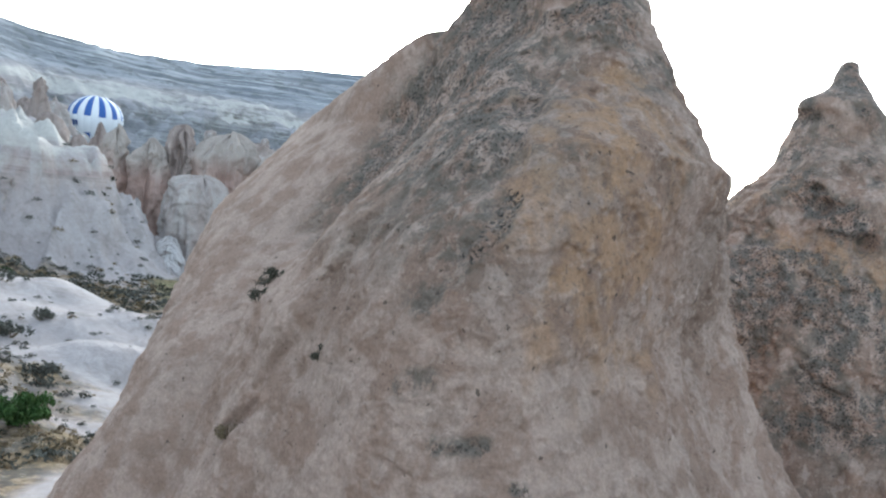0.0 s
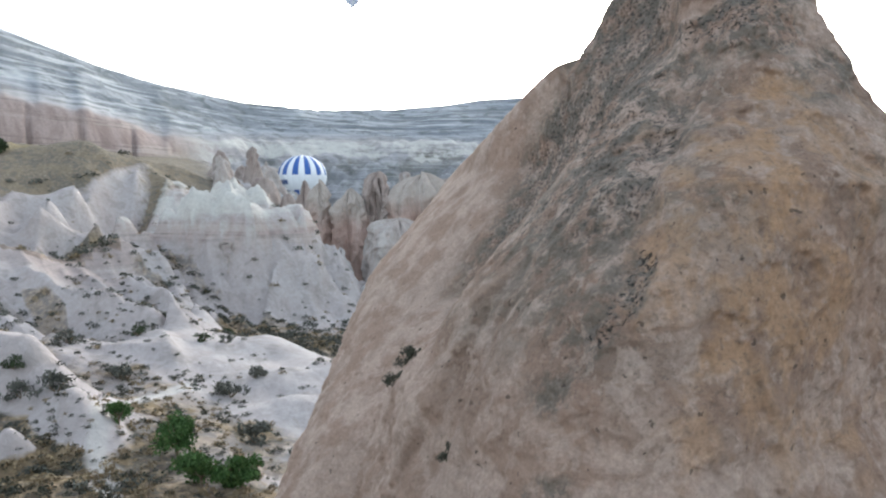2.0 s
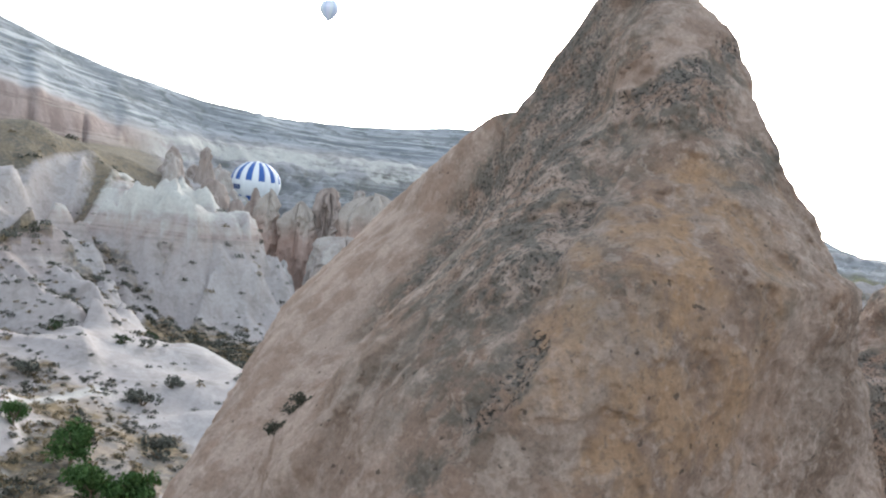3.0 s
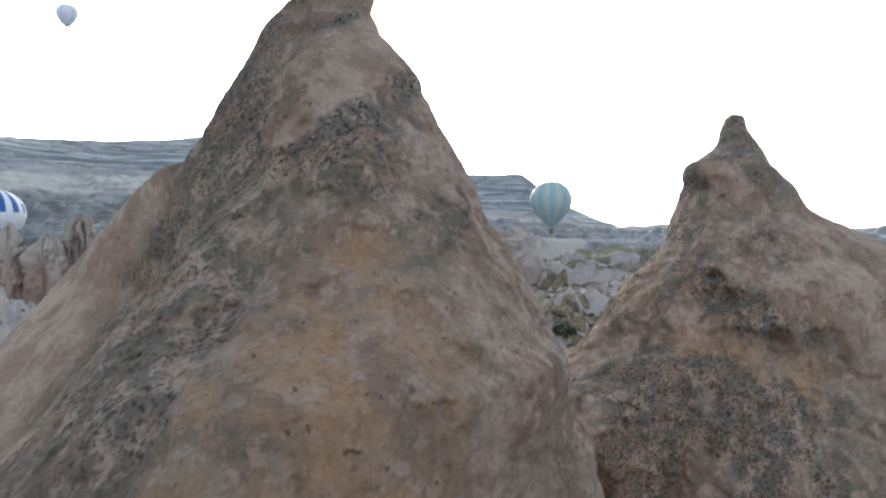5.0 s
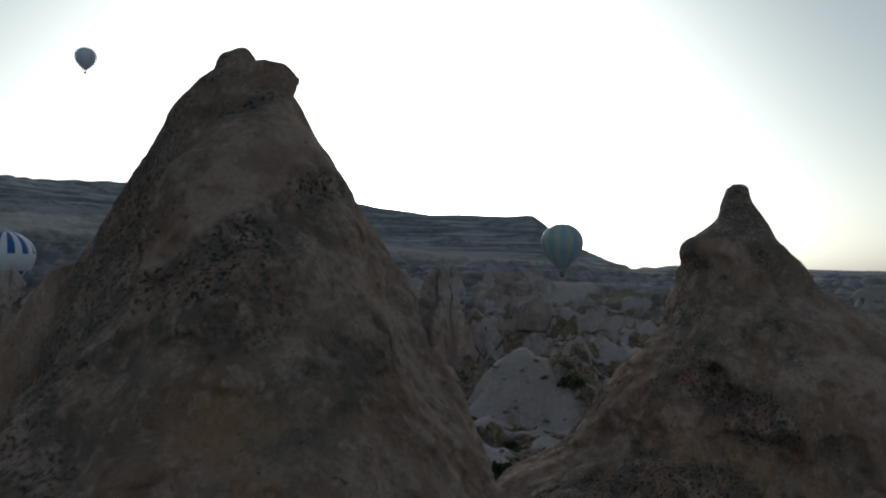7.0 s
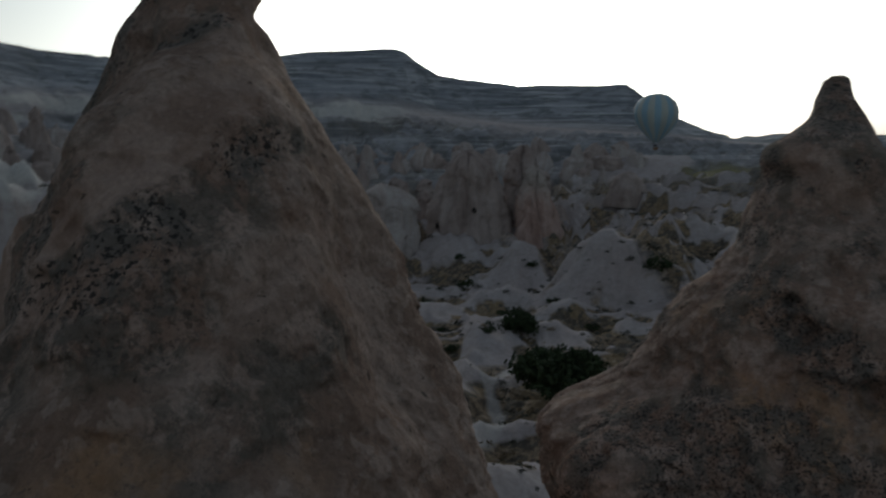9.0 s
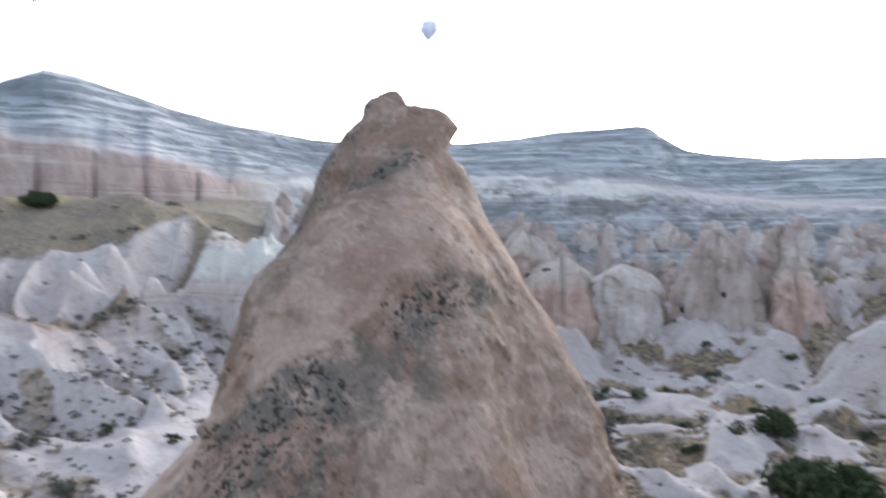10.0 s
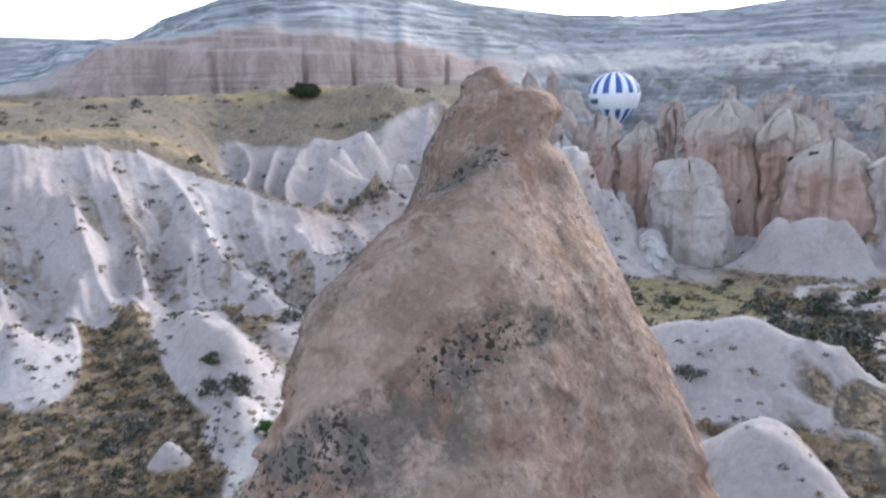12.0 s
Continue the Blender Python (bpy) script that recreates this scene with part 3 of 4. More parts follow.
# the tall cone: how far its face lies from the axis, by height and by bearing in degrees
BEARING = [60, 155, 200, 235, 265, 295, 325, 360]
TALL_LOW = [
    (0, 11.66, 19.4, 20.39, 19.55, 20.52, 18.9, 16.37, 16.24),
    (10, 8.97, 14.32, 14.87, 14.71, 16.19, 14.64, 13.27, 15.72),
    (16, 7.02, 11.11, 11.67, 12.35, 14.25, 11.9, 9.91, 11.63),
    (20, 5.16, 8.84, 9.14, 10.99, 12.75, 9.9, 8.24, 9.98),
    (23, 3.45, 7.26, 6.75, 10.18, 12.49, 9.06, 8.24, 8.1),
    (26, 2.0, 6.14, 5.53, 8.1, 11.04, 9.11, 7.41, 5.64),
    (28.5, 1.4, 5.99, 4.46, 6.47, 7.32, 6.64, 4.6, 4.59),
    (30.5, 1.6, 6.04, 3.43, 3.92, 6.07, 5.41, 3.6, 3.75),
]
TALL_HIGH = [
    (32, 2.0, 5.08, 2.31, 3.81, 5.3, 4.53, 3.3, 2.96),
    (33.3, 1.78, 4.34, 1.96, 3.34, 4.43, 4.01, 2.75, 2.12),
    (34.3, 1.5, 3.45, 1.75, 2.0, 3.2, 2.9, 1.92, 1.48),
    (34.9, 1.1, 3.05, 1.55, 1.6, 1.8, 2.0, 1.25, 1.25),
    (35.3, 0.7, 2.75, 1.7, 1.6, 1.6, 1.7, 1.25, 1.05),
    (35.6, 0.55, 2.5, 1.5, 1.4, 1.2, 1.3, 1.1, 0.7),
    (36.1, 0.84, 1.75, 1.4, 0.9, 0.72, 1.0, 1.2, 1.05),
    (36.4, 0.75, 1.35, 1.05, 0.8, 0.75, 0.85, 0.92, 0.8),
]


def tall_axis(z):
    return np.interp(z, [0, 20, 28, 36.3], [4.8, 2.6, 4.9, 4.5]), np.interp(z, [0, 20, 28, 36.3], [33.2, 31.2, 31.9, 32.7])


def tall_reach(z, th):
    """Distance of the face from the axis at the heights z (1-d) and bearings th (1-d), smooth all round."""
    table = np.array(TALL_LOW + TALL_HIGH)
    rows = np.stack([np.interp(z, table[:, 0], table[:, j]) for j in range(1, 9)], -1)
    g = np.array(BEARING, float)
    g = np.concatenate([g[-2:] - 360, g, g[:2] + 360])
    v = np.concatenate([rows[:, -2:], rows, rows[:, :2]], -1)
    deg = np.degrees(th) % 360
    k = np.clip(np.searchsorted(g, deg, side="right") - 1, 1, 9)
    h = g[k + 1] - g[k]
    u = (deg - g[k]) / h
    m0 = (v[:, k + 1] - v[:, k - 1]) / (g[k + 1] - g[k - 1]) * h
    m1 = (v[:, k + 2] - v[:, k]) / (g[k + 2] - g[k]) * h
    return (2 * u ** 3 - 3 * u ** 2 + 1) * v[:, k] + (u ** 3 - 2 * u ** 2 + u) * m0 + (3 * u ** 2 - 2 * u ** 3) * v[:, k + 1] + (u ** 3 - u ** 2) * m1


RIB_Z = [4.0, 14.0, 22.0, 27.0, 31.3]
RIB_X = [1.1, 6.09, 2.22, 8.22, -1.26]
RIB_Y = [32.7, 31.67, 43.69, 47.94, 34.38]
RIB_R = [19.2, 17.62, 14.0, 16.74, 0.1]


def rib_reach(cx, cy, th, z):
    """How far the pale rib at the cone's left back reaches from the axis."""
    rx, ry, rr = (np.interp(z, RIB_Z, v) for v in (RIB_X, RIB_Y, RIB_R))
    c, s = np.cos(th), np.sin(th)
    ox, oy = rx - cx, ry - cy
    along = ox * c + oy * s
    q = rr ** 2 - (ox ** 2 + oy ** 2 - along ** 2)
    reach = along + np.sqrt(np.maximum(q, 0))
    reach = np.where(q > 0, reach, 0)
    deg = np.degrees(th) % 360
    win = soft(95, 125, deg) * soft(235, 205, deg)
    return reach * win * soft(32.2, 31.0, z)


def dense_angles(n_front, n_back, lo=150, hi=400):
    f = np.linspace(lo, hi, n_front, endpoint=False)
    b = np.linspace(hi, lo + 360, n_back, endpoint=False)
    return np.radians(np.concatenate([f, b]))


def pits(x, y, z, holes):
    out = np.zeros_like(x)
    for hx, hy, hz, r, deep in holes:
        q = ((x - hx) ** 2 + 0.08 * (y - hy) ** 2 + (z - hz) ** 2) / (r * r)
        out = out + deep * np.exp(-q * q)
    return out


def streak(x, y, z, p0, p1, r, seed, wild=0.5):
    """A stain or crust along a line on the rock."""
    p0, p1 = np.array(p0), np.array(p1)
    d = p1 - p0
    t = np.clip(((x - p0[0]) * d[0] + (y - p0[1]) * d[1] + (z - p0[2]) * d[2]) / (d @ d), 0, 1)
    q = np.sqrt((x - p0[0] - t * d[0]) ** 2 + 0.05 * (y - p0[1] - t * d[1]) ** 2 + (z - p0[2] - t * d[2]) ** 2) / r
    return soft(1.3, 0.6, q + wild * fbm(x / 0.9, y / 0.9, z / 0.9, 4, seed))


def close_top(P, knobs):
    """Rings that shrink to the middle, lifted into knobs."""
    rim = P[-1]
    mid = rim.mean(0)
    rows = []
    for s in np.append(np.linspace(0.96, 0.06, 16), 0.0):
        ring = mid + (rim - mid) * s
        lift = np.zeros(len(ring))
        for kx, ky, kr, kh in knobs:
            lift = np.maximum(lift, kh * np.exp(-(((ring[:, 0] - kx) ** 2 + (ring[:, 1] - ky) ** 2) / kr ** 2) ** 2.5))
        ring = ring.copy()
        ring[:, 2] = rim[:, 2] + lift * (1 - s) ** 0.3
        ring[:, 2] += 0.12 * fbm(ring[:, 0] * 2, ring[:, 1] * 2, ring[:, 2] * 2, 3, 5)
        rows.append(ring)
    return np.concatenate([P, np.array(rows)])


def cone_thing(co, nu, nv, cut, lichen_shade, orange, pale, label, cap_label):
    """The cone as one thing: its body, and the harder cap on top."""
    base = bpy.data.objects.new("rock_cone", None)
    scene.collection.objects.link(base)
    for name, r0, r1 in (("body", 0, cut + 1), ("cap", cut, nv)):
        me = grid_mesh(name, co[r0 * nu:r1 * nu], nu, r1 - r0, True)
        for n, v in (("lichen_shade", lichen_shade), ("orange", orange), ("pale", pale)):
            give_attr(me, n, v[r0 * nu:r1 * nu])
        me.materials.append(CONE_ROCK)
        ob = new(name, me)
        ob.parent = base
        if name == "cap":
            tagged(ob, cap_label)
    return tagged(base, label, "rock", "tuff cones")


def build_tall_cone():
    zs = np.concatenate([np.linspace(0, 14, 50, endpoint=False), np.linspace(14, 36.4, 400)])
    th = dense_angles(720, 110)
    Z, T = np.meshgrid(zs, th, indexing="ij")
    cols = tall_axis(Z)
    r = np.maximum(tall_reach(zs, th), rib_reach(cols[0], cols[1], T, Z))
    c, s = np.cos(T), np.sin(T)
    x, y = cols[0] + r * c, cols[1] + r * s
    size = np.clip(r / 6, 0.3, 1.0)
    tilt = x * 0.8 - Z * 0.6
    along = x * 0.6 + Z * 0.8
    rough = 0.38 * fbm(x / 3.5, y / 3.5, Z / 5, 4, 3) + 0.34 * fbm(tilt / 1.0, y / 1.0, along / 1.6, 4, 13) + 0.38 * (ridged(tilt / 1.8, y / 2.6, along / 7, 2, 23) - 0.4)
    rough = rough - 0.08 * soft(0.2, 0.5, fbm(x / 0.7, y / 0.7, Z / 0.8, 3, 43))
    rough = rough - 0.2 * soft(0.02, 0.14, fbm(x / 1.9, y / 1.9, Z / 1.5, 4, 63)) - 0.1 * soft(0.05, 0.16, fbm(x / 0.75, y / 0.75, Z / 0.6, 3, 83))
    lumps = 0.08 * fbm(x / 0.25, y / 0.25, Z / 0.25, 2, 33)
    for p0, p1, wide, deep in (((4.0, 27.2, 31.2), (2.4, 23.3, 27.0), 0.5, 0.4), ((2.4, 23.3, 27.0), (1.7, 19.6, 24.0), 0.5, 0.3), ((3.2, 31.5, 35.5), (2.3, 27.5, 30.5), 0.5, 0.35), ((-3.6, 21.6, 20.0), (-5.8, 23.2, 15.2), 0.16, 0.2), ((-4.6, 22.3, 17.2), (-5.8, 23.5, 15.6), 0.2, 0.3), ((-1.2, 21.2, 24.0), (-3.6, 22.2, 18.5), 0.5, 0.3)):
        lumps = lumps - deep * streak(x, y, Z, p0, p1, wide, 37, 0.25)
    lumps = lumps - 0.22 * np.maximum(streak(x, y, Z, (3.4, 27.7, 31.4), (5.4, 28.2, 33.0), 0.4, 76, 0.3), streak(x, y, Z, (5.0, 28.2, 32.85), (5.7, 29.5, 33.7), 0.6, 77, 0.35))
    face = soft(-2.0, 1.5, x + 0.35 * (y - 26) - 0.1 * (Z - 26))
    r = r + (rough * (0.42 + 0.22 * face) + lumps) * size
    x, y = cols[0] + r * c, cols[1] + r * s
    holes = [
        (3.85, 20.1, 23.15, 0.26, 0.5), (3.5, 19.6, 21.4, 0.26, 0.5), (4.05, 19.7, 21.25, 0.26, 0.5), (4.45, 19.9, 21.35, 0.22, 0.4), (2.38, 19.3, 21.75, 0.17, 0.4), (4.7, 20.4, 22.9, 0.16, 0.3),
        (7.25, 24.5, 27.45, 0.36, 0.6), (4.3, 30.82, 34.93, 0.35, 0.35), (4.1, 27.85, 32.2, 0.4, 0.35), (7.3, 28.0, 30.8, 0.3, 0.35), (3.3, 20.3, 24.1, 0.15, 0.3), (3.0, 20.2, 24.2, 0.14, 0.3), (5.5, 27.0, 31.7, 0.3, 0.35), (5.9, 23.8, 28.1, 0.22, 0.3),
        (0.8, 18.7, 17.9, 0.25, 0.35), (1.6, 18.5, 17.8, 0.3, 0.35), (1.9, 18.5, 18.3, 0.25, 0.3), (2.5, 33.2, 36.6, 0.5, 0.35), (5.9, 32.4, 34.9, 0.4, 0.15)]
    r = r - pits(x, y, Z, holes)
    P = close_top(np.stack([x, y, Z], -1), ((3.78, 32.6, 0.62, 0.6), (4.8, 32.6, 0.75, 0.24)))
    co = P.reshape(-1, 3)
    x, y, z = co.T
    # the grey crusted face ends on the left along a slanting line
    edge = x - np.interp(z, [16, 22, 24, 26, 29, 31, 33, 36], [-3.4, -3.0, -1.7, -0.5, 0.9, 1.6, 2.2, 2.4]) + 0.25 * (y - 24)
    f2 = soft(-0.8, 0.5, edge + 1.0 * fbm(x / 2, y / 2, z / 2, 4, 8))
    high = 1 - 0.35 * soft(28.5, 30.5, z) * soft(2.4, 3.6, x)
    upper = high * soft(20.5, 25.5, z - 0.25 * x + 1.2 * fbm(x / 1.5, y / 1.5, z / 1.5, 3, 6))
    lichen_shade = 0.92 * f2 * upper * (0.12 + 0.88 * soft(5.4, 2.4, x + 1.5 * fbm(x / 1.5, y / 1.5, z / 1.5, 3, 16)))
    # lichen streaks; seeds 66 and 86 paint a brown shadow left of the wedge
    for p0, p1, r, w, sd in (
            ((3.7, 26.8, 30.6), (2.4, 23.3, 27.0), 0.7, 0.8, 51), ((2.4, 23.3, 27.0), (1.9, 19.4, 24.2), 0.8, 0.8, 52), ((1.9, 19.3, 24.2), (0.1, 19.9, 21.4), 0.55, 0.8, 53),
            ((3.3, 31.8, 36.0), (2.6, 28.9, 32.3), 0.9, 0.68, 54), ((2.6, 28.9, 32.3), (2.0, 26.0, 28.0), 1.0, 0.72, 55), ((2.8, 24.0, 27.4), (1.2, 22.5, 25.5), 1.0, 0.8, 56),
            ((4.9, 26.9, 31.5), (6.2, 27.1, 31.9), 0.75, 0.8, 57), ((4.0, 26.8, 30.6), (5.6, 26.2, 30.4), 0.9, 0.85, 58), ((6.3, 28.1, 32.9), (6.9, 29.2, 32.9), 0.3, 0.9, 59),
            ((4.0, 30.9, 34.8), (5.1, 31.4, 35.3), 0.32, 1.0, 60), ((3.2, 32.8, 36.2), (3.6, 32.7, 37.1), 0.6, 1.0, 61), ((6.2, 24.6, 28.8), (7.4, 26.5, 29.5), 0.8, 0.8, 62),
            ((3.9, 27.7, 32.3), (4.2, 28.1, 32.0), 0.35, 0.9, 66), ((6.8, 22.8, 25.4), (7.4, 24.6, 26.4), 0.8, 0.7, 67), ((-0.2, 19.2, 19.2), (0.4, 19.1, 19.5), 0.35, 0.8, 68), ((0.8, 18.7, 17.9), (1.9, 18.5, 18.1), 0.3, 0.9, 69), ((2.9, 18.3, 17.2), (3.1, 18.3, 17.1), 0.2, 0.9, 70), ((4.2, 30.9, 34.9), (4.8, 31.7, 35.5), 0.3, 1.0, 63), ((4.8, 26.9, 31.2), (5.1, 27.3, 31.7), 0.6, 1.0, 64), ((6.0, 28.4, 32.7), (6.5, 28.8, 32.9), 0.45, 0.9, 65), ((3.8, 28.3, 32.3), (4.0, 28.0, 31.9), 0.3, 0.9, 86)):
        lichen_shade = np.maximum(lichen_shade, w * streak(x, y, z, p0, p1, r, sd))
    orange = np.maximum(0.95 * streak(x, y, z, (4.9, 23.6, 27.9), (5.3, 20.0, 25.4), 0.85, 71), 0.75 * streak(x, y, z, (2.7, 19.0, 25.0), (2.5, 19.3, 23.3), 0.8, 72))
    orange = np.maximum(orange, 0.6 * streak(x, y, z, (4.4, 20.2, 22.8), (6.6, 21.6, 24.0), 1.2, 73))
    orange = np.maximum(orange, 0.55 * streak(x, y, z, (5.8, 23.2, 27.2), (6.8, 23.4, 26.0), 0.9, 74))
    orange = np.maximum(orange, 0.5 * streak(x, y, z, (5.7, 31.4, 34.4), (6.2, 31.6, 33.8), 0.4, 75))
    orange = np.maximum(orange, 0.8 * streak(x, y, z, (5.2, 22.0, 26.5), (5.0, 19.8, 21.6), 2.3, 79, 1.2))
    lichen_shade = lichen_shade * (1 - 0.75 * orange)
    wedge = np.maximum(streak(x, y, z, (3.4, 27.7, 31.4), (5.4, 28.2, 33.0), 0.42, 76, 0.3), streak(x, y, z, (5.0, 28.2, 32.85), (5.7, 29.5, 33.7), 0.65, 77, 0.35))
    wedge = soft(0.3, 0.6, wedge)
    for p0, p1, r, sd in (((4.6, 26.9, 31.1), (5.2, 27.2, 31.6), 0.55, 87), ((3.4, 27.1, 30.7), (4.0, 27.0, 30.8), 0.45, 88), ((6.2, 28.1, 32.6), (6.5, 29.0, 32.9), 0.3, 89), ((4.2, 31.1, 34.9), (4.6, 31.8, 35.5), 0.25, 90), ((2.2, 20.4, 24.2), (1.2, 19.9, 22.6), 0.35, 91)):
        lichen_shade = np.maximum(lichen_shade, soft(0.25, 0.6, streak(x, y, z, p0, p1, r, sd, 0.7)))
    pale = np.maximum((1 - f2) * 0.9, soft(23.5, 19.5, z + 0.2 * x + 1.2 * fbm(x / 2, y / 2, z / 2, 3, 9)) * 0.8)
    pale = np.maximum(pale, wedge)
    pale = np.maximum(pale, 0.6 * streak(x, y, z, (7.2, 21.5, 21), (7.8, 23.6, 24.5), 0.9, 78))
    lichen_shade = lichen_shade * (1 - 0.9 * wedge)
    cone_thing(co, len(th), len(P), int(np.searchsorted(zs, 34.9)), lichen_shade, orange, pale, "tall tan tuff cone with grey lichen crust and orange stains", "knobbly worn cap with dark lichen")
    return co


LOW = [
    (0.0, 26.0, 51.4, 17.4, 23.4, 16.6, 10.0),
    (6.0, 26.7, 50.4, 15.3, 21.6, 14.1, 10.0),
    (12.0, 27.3, 49.1, 13.3, 19.7, 11.7, 10.1),
    (17.0, 27.5, 48.1, 12.1, 17.9, 9.7, 10.2),
    (21.0, 26.8, 47.9, 11.5, 16.0, 8.3, 10.1),
    (24.0, 26.9, 48.7, 9.4, 13.8, 7.2, 8.4),
    (26.5, 26.3, 48.3, 7.3, 11.0, 6.4, 5.8),
    (28.5, 25.9, 48.6, 4.8, 7.7, 5.0, 3.4),
    (30.5, 24.8, 49.2, 3.0, 4.4, 3.3, 1.8),
    (32.0, 24.6, 48.5, 2.5, 3.1, 2.6, 1.4),
    (33.0, 24.5, 48.6, 2.1, 2.3, 2.1, 1.2),
    (34.0, 25.3, 49.4, 0.9, 1.4, 1.4, 1.0),
    (35.0, 25.5, 50.0, 0.8, 0.8, 0.9, 0.9),
    (35.7, 25.7, 50.2, 0.5, 0.5, 0.6, 0.6),
]


def build_low_cone():
    zs = np.concatenate([np.linspace(0, 14, 40, endpoint=False), np.linspace(14, 35.7, 210)])
    th = dense_angles(420, 90, 150, 380)
    Z, T = np.meshgrid(zs, th, indexing="ij")
    cols = profile(LOW, Z)
    r = section(cols, T, 2.0)
    c, s = np.cos(T), np.sin(T)
    x, y = cols[0] + r * c, cols[1] + r * s
    size = np.clip(r / 7, 0.15, 1.0)
    rough = 0.6 * fbm(x / 3.5, y / 3.5, Z / 5, 4, 103) + 0.26 * fbm(x / 0.8, y / 0.8, Z / 1.0, 4, 113) - 0.15 * soft(0.15, 0.5, fbm(x / 0.6, y / 0.6, Z / 0.6, 3, 143)) + 0.35 * (ridged(x / 2.6, y / 2.6, Z / 7, 2, 123) - 0.4)
    rough = rough - 0.22 * soft(0.02, 0.14, fbm(x / 2.0, y / 2.0, Z / 1.6, 4, 163)) - 0.1 * soft(0.05, 0.16, fbm(x / 0.8, y / 0.8, Z / 0.7, 3, 183))
    r = r + rough * size
    x, y = cols[0] + r * c, cols[1] + r * s
    holes = [(22.5, 47.9, 32.7, 0.6, -0.22), (15.5, 47.5, 19.8, 2.6, -2.2), (21.89, 42.75, 26.16, 0.6, 0.9), (21.79, 43.88, 27.06, 0.35, 0.6), (23.98, 42.4, 24.3, 0.5, 0.6), (22.2, 47.0, 31.6, 0.5, 0.5), (23.2, 46.5, 31.7, 0.5, 0.5)]
    r = r - pits(x, y, Z, holes)
    x, y = cols[0] + r * c, cols[1] + r * s
    P = close_top(np.stack([x, y, Z], -1), ((25.7, 50.2, 0.5, 0.2),))
    co = P.reshape(-1, 3)
    x, y, z = co.T
    lichen_shade = 0.7 * soft(27, 31, z + 2 * fbm(x / 2, y / 2, z / 2, 3, 7))
    lichen_shade = np.maximum(lichen_shade, 0.95 * soft(-0.35, 0.1, fbm(x / 3, y / 3, z / 3, 4, 77)))
    lichen_shade = np.maximum(lichen_shade, streak(x, y, z, (21.6, 43.4, 26.6), (23.4, 42.4, 24.9), 1.2, 81))
    orange = np.maximum(0.8 * streak(x, y, z, (20.4, 42.8, 23.6), (24.5, 41.5, 22.6), 1.4, 82), 0.5 * streak(x, y, z, (19.0, 45, 26), (20.5, 44.0, 27.5), 0.9, 83))
    pale = np.maximum(0.8 * soft(25.2, 27.6, x + 1.2 * fbm(x / 2, y / 2, z / 2, 3, 17)) * soft(31.5, 29.5, z), streak(x, y, z, (23.0, 47.2, 32.6), (25.2, 45.6, 30.6), 0.55, 85))
    cone_thing(co, len(th), len(P), int(np.searchsorted(zs, 33.4)), lichen_shade * (1 - 0.7 * pale), orange, pale, "brown tuff cone with a small pointed cap and dark lichen", "small dark pointed cap")


TALL_FACE = build_tall_cone()
build_low_cone()


# ---- rock towers on the far side of the valley ----
def tower_mesh(name, h, w, depth, lean, taper, blunt, seed, nu=56, nv=44):
    """A weathered tuff tower: tapering, fluted, with a blunt or pointed top."""
    v = np.linspace(0, 1, nv)
    th = np.linspace(0, 2 * math.pi, nu, endpoint=False)
    V, T = np.meshgrid(v, th, indexing="ij")
    s = seed * 7.31
    x, y = np.cos(T), np.sin(T)
    fall = 1 - taper * V ** 1.3
    edge = 1 - blunt * (0.6 + 0.6 * vnoise(x * 1.2 + s, y * 1.2, 0.5, seed + 2))
    cap = np.sqrt(np.clip(1 - np.clip((V - edge) / np.maximum(1 - edge, 0.05), 0, 1) ** 2.5, 0, 1))
    sq = (np.abs(np.cos(T + s)) ** 2.6 + np.abs(np.sin(T + s)) ** 2.6) ** (-1 / 2.6)
    r = fall * sq
    X, Y, Zm = x * w * r, y * depth * r, V * h
    jag = 0.55 if blunt >= 0.45 or taper >= 0.6 else 1.0
    flute = ridged(X / 5.5 + s, Y / 5.5, Zm / 26, 2, seed + 3)
    r = r * (1 + 0.25 * fbm(X / 9 + s, Y / 9, Zm / 22, 3, seed) + 0.26 * (flute - 0.55))
    r = r + jag ** 0.5 * (1.6 * (ridged(X / 6 + s, Y / 6, Zm / 9, 3, seed + 4) - 0.5) + 1.1 * fbm(X / 2.2 + s, Y / 2.2, Zm / 3.0, 3, seed + 5)) / w * np.clip(w / 8, 0.5, 1.2)
    r = r - jag * (1.1 * soft(0.0, 0.14, fbm(X / 4.5 + s, Y / 4.5, Zm / 5.5, 4, seed + 11)) + 0.5 * soft(0.0, 0.12, fbm(X / 1.6 + s, Y / 1.6, Zm / 1.6, 3, seed + 12))) / w
    # upright joints that split the tower, deep near the top
    joint = np.exp(-(np.sin(T * 2.5 + 1.4 * vnoise(x * 1.3 + s, y * 1.3, V * 1.5, seed + 6) + s) / 0.13) ** 2)
    r = r * (1 - 0.3 * jag * joint * soft(0.1, 0.6, V) * soft(-0.5, 0.4, vnoise(x * 1.7 - s, y * 1.7, 2.0, seed + 7)))
    # harder beds stand out as ledges
    r = r * (1 + 0.05 * jag * np.sign(np.sin(V * 9 + 2.5 * vnoise(x + s, y, V * 2, seed + 8))) * soft(0.3, 0.7, V))
    r = r * np.maximum(cap, 0.01)
    zz = V * h * (1 + 0.16 * jag * V * fbm(x * 1.9 + s, y * 1.9, 0.3, 3, seed + 9) - 0.12 * jag * V * joint)
    zz = zz - 0.4 * h * (1 - V) ** 3
    px = r * x * w + lean * V * w + 0.15 * w * V * fbm(V * 2 + s, 0, 0, 2, seed)
    py = r * y * depth
    co = np.stack([px, py, zz], -1).reshape(-1, 3)
    return co, V.ravel()


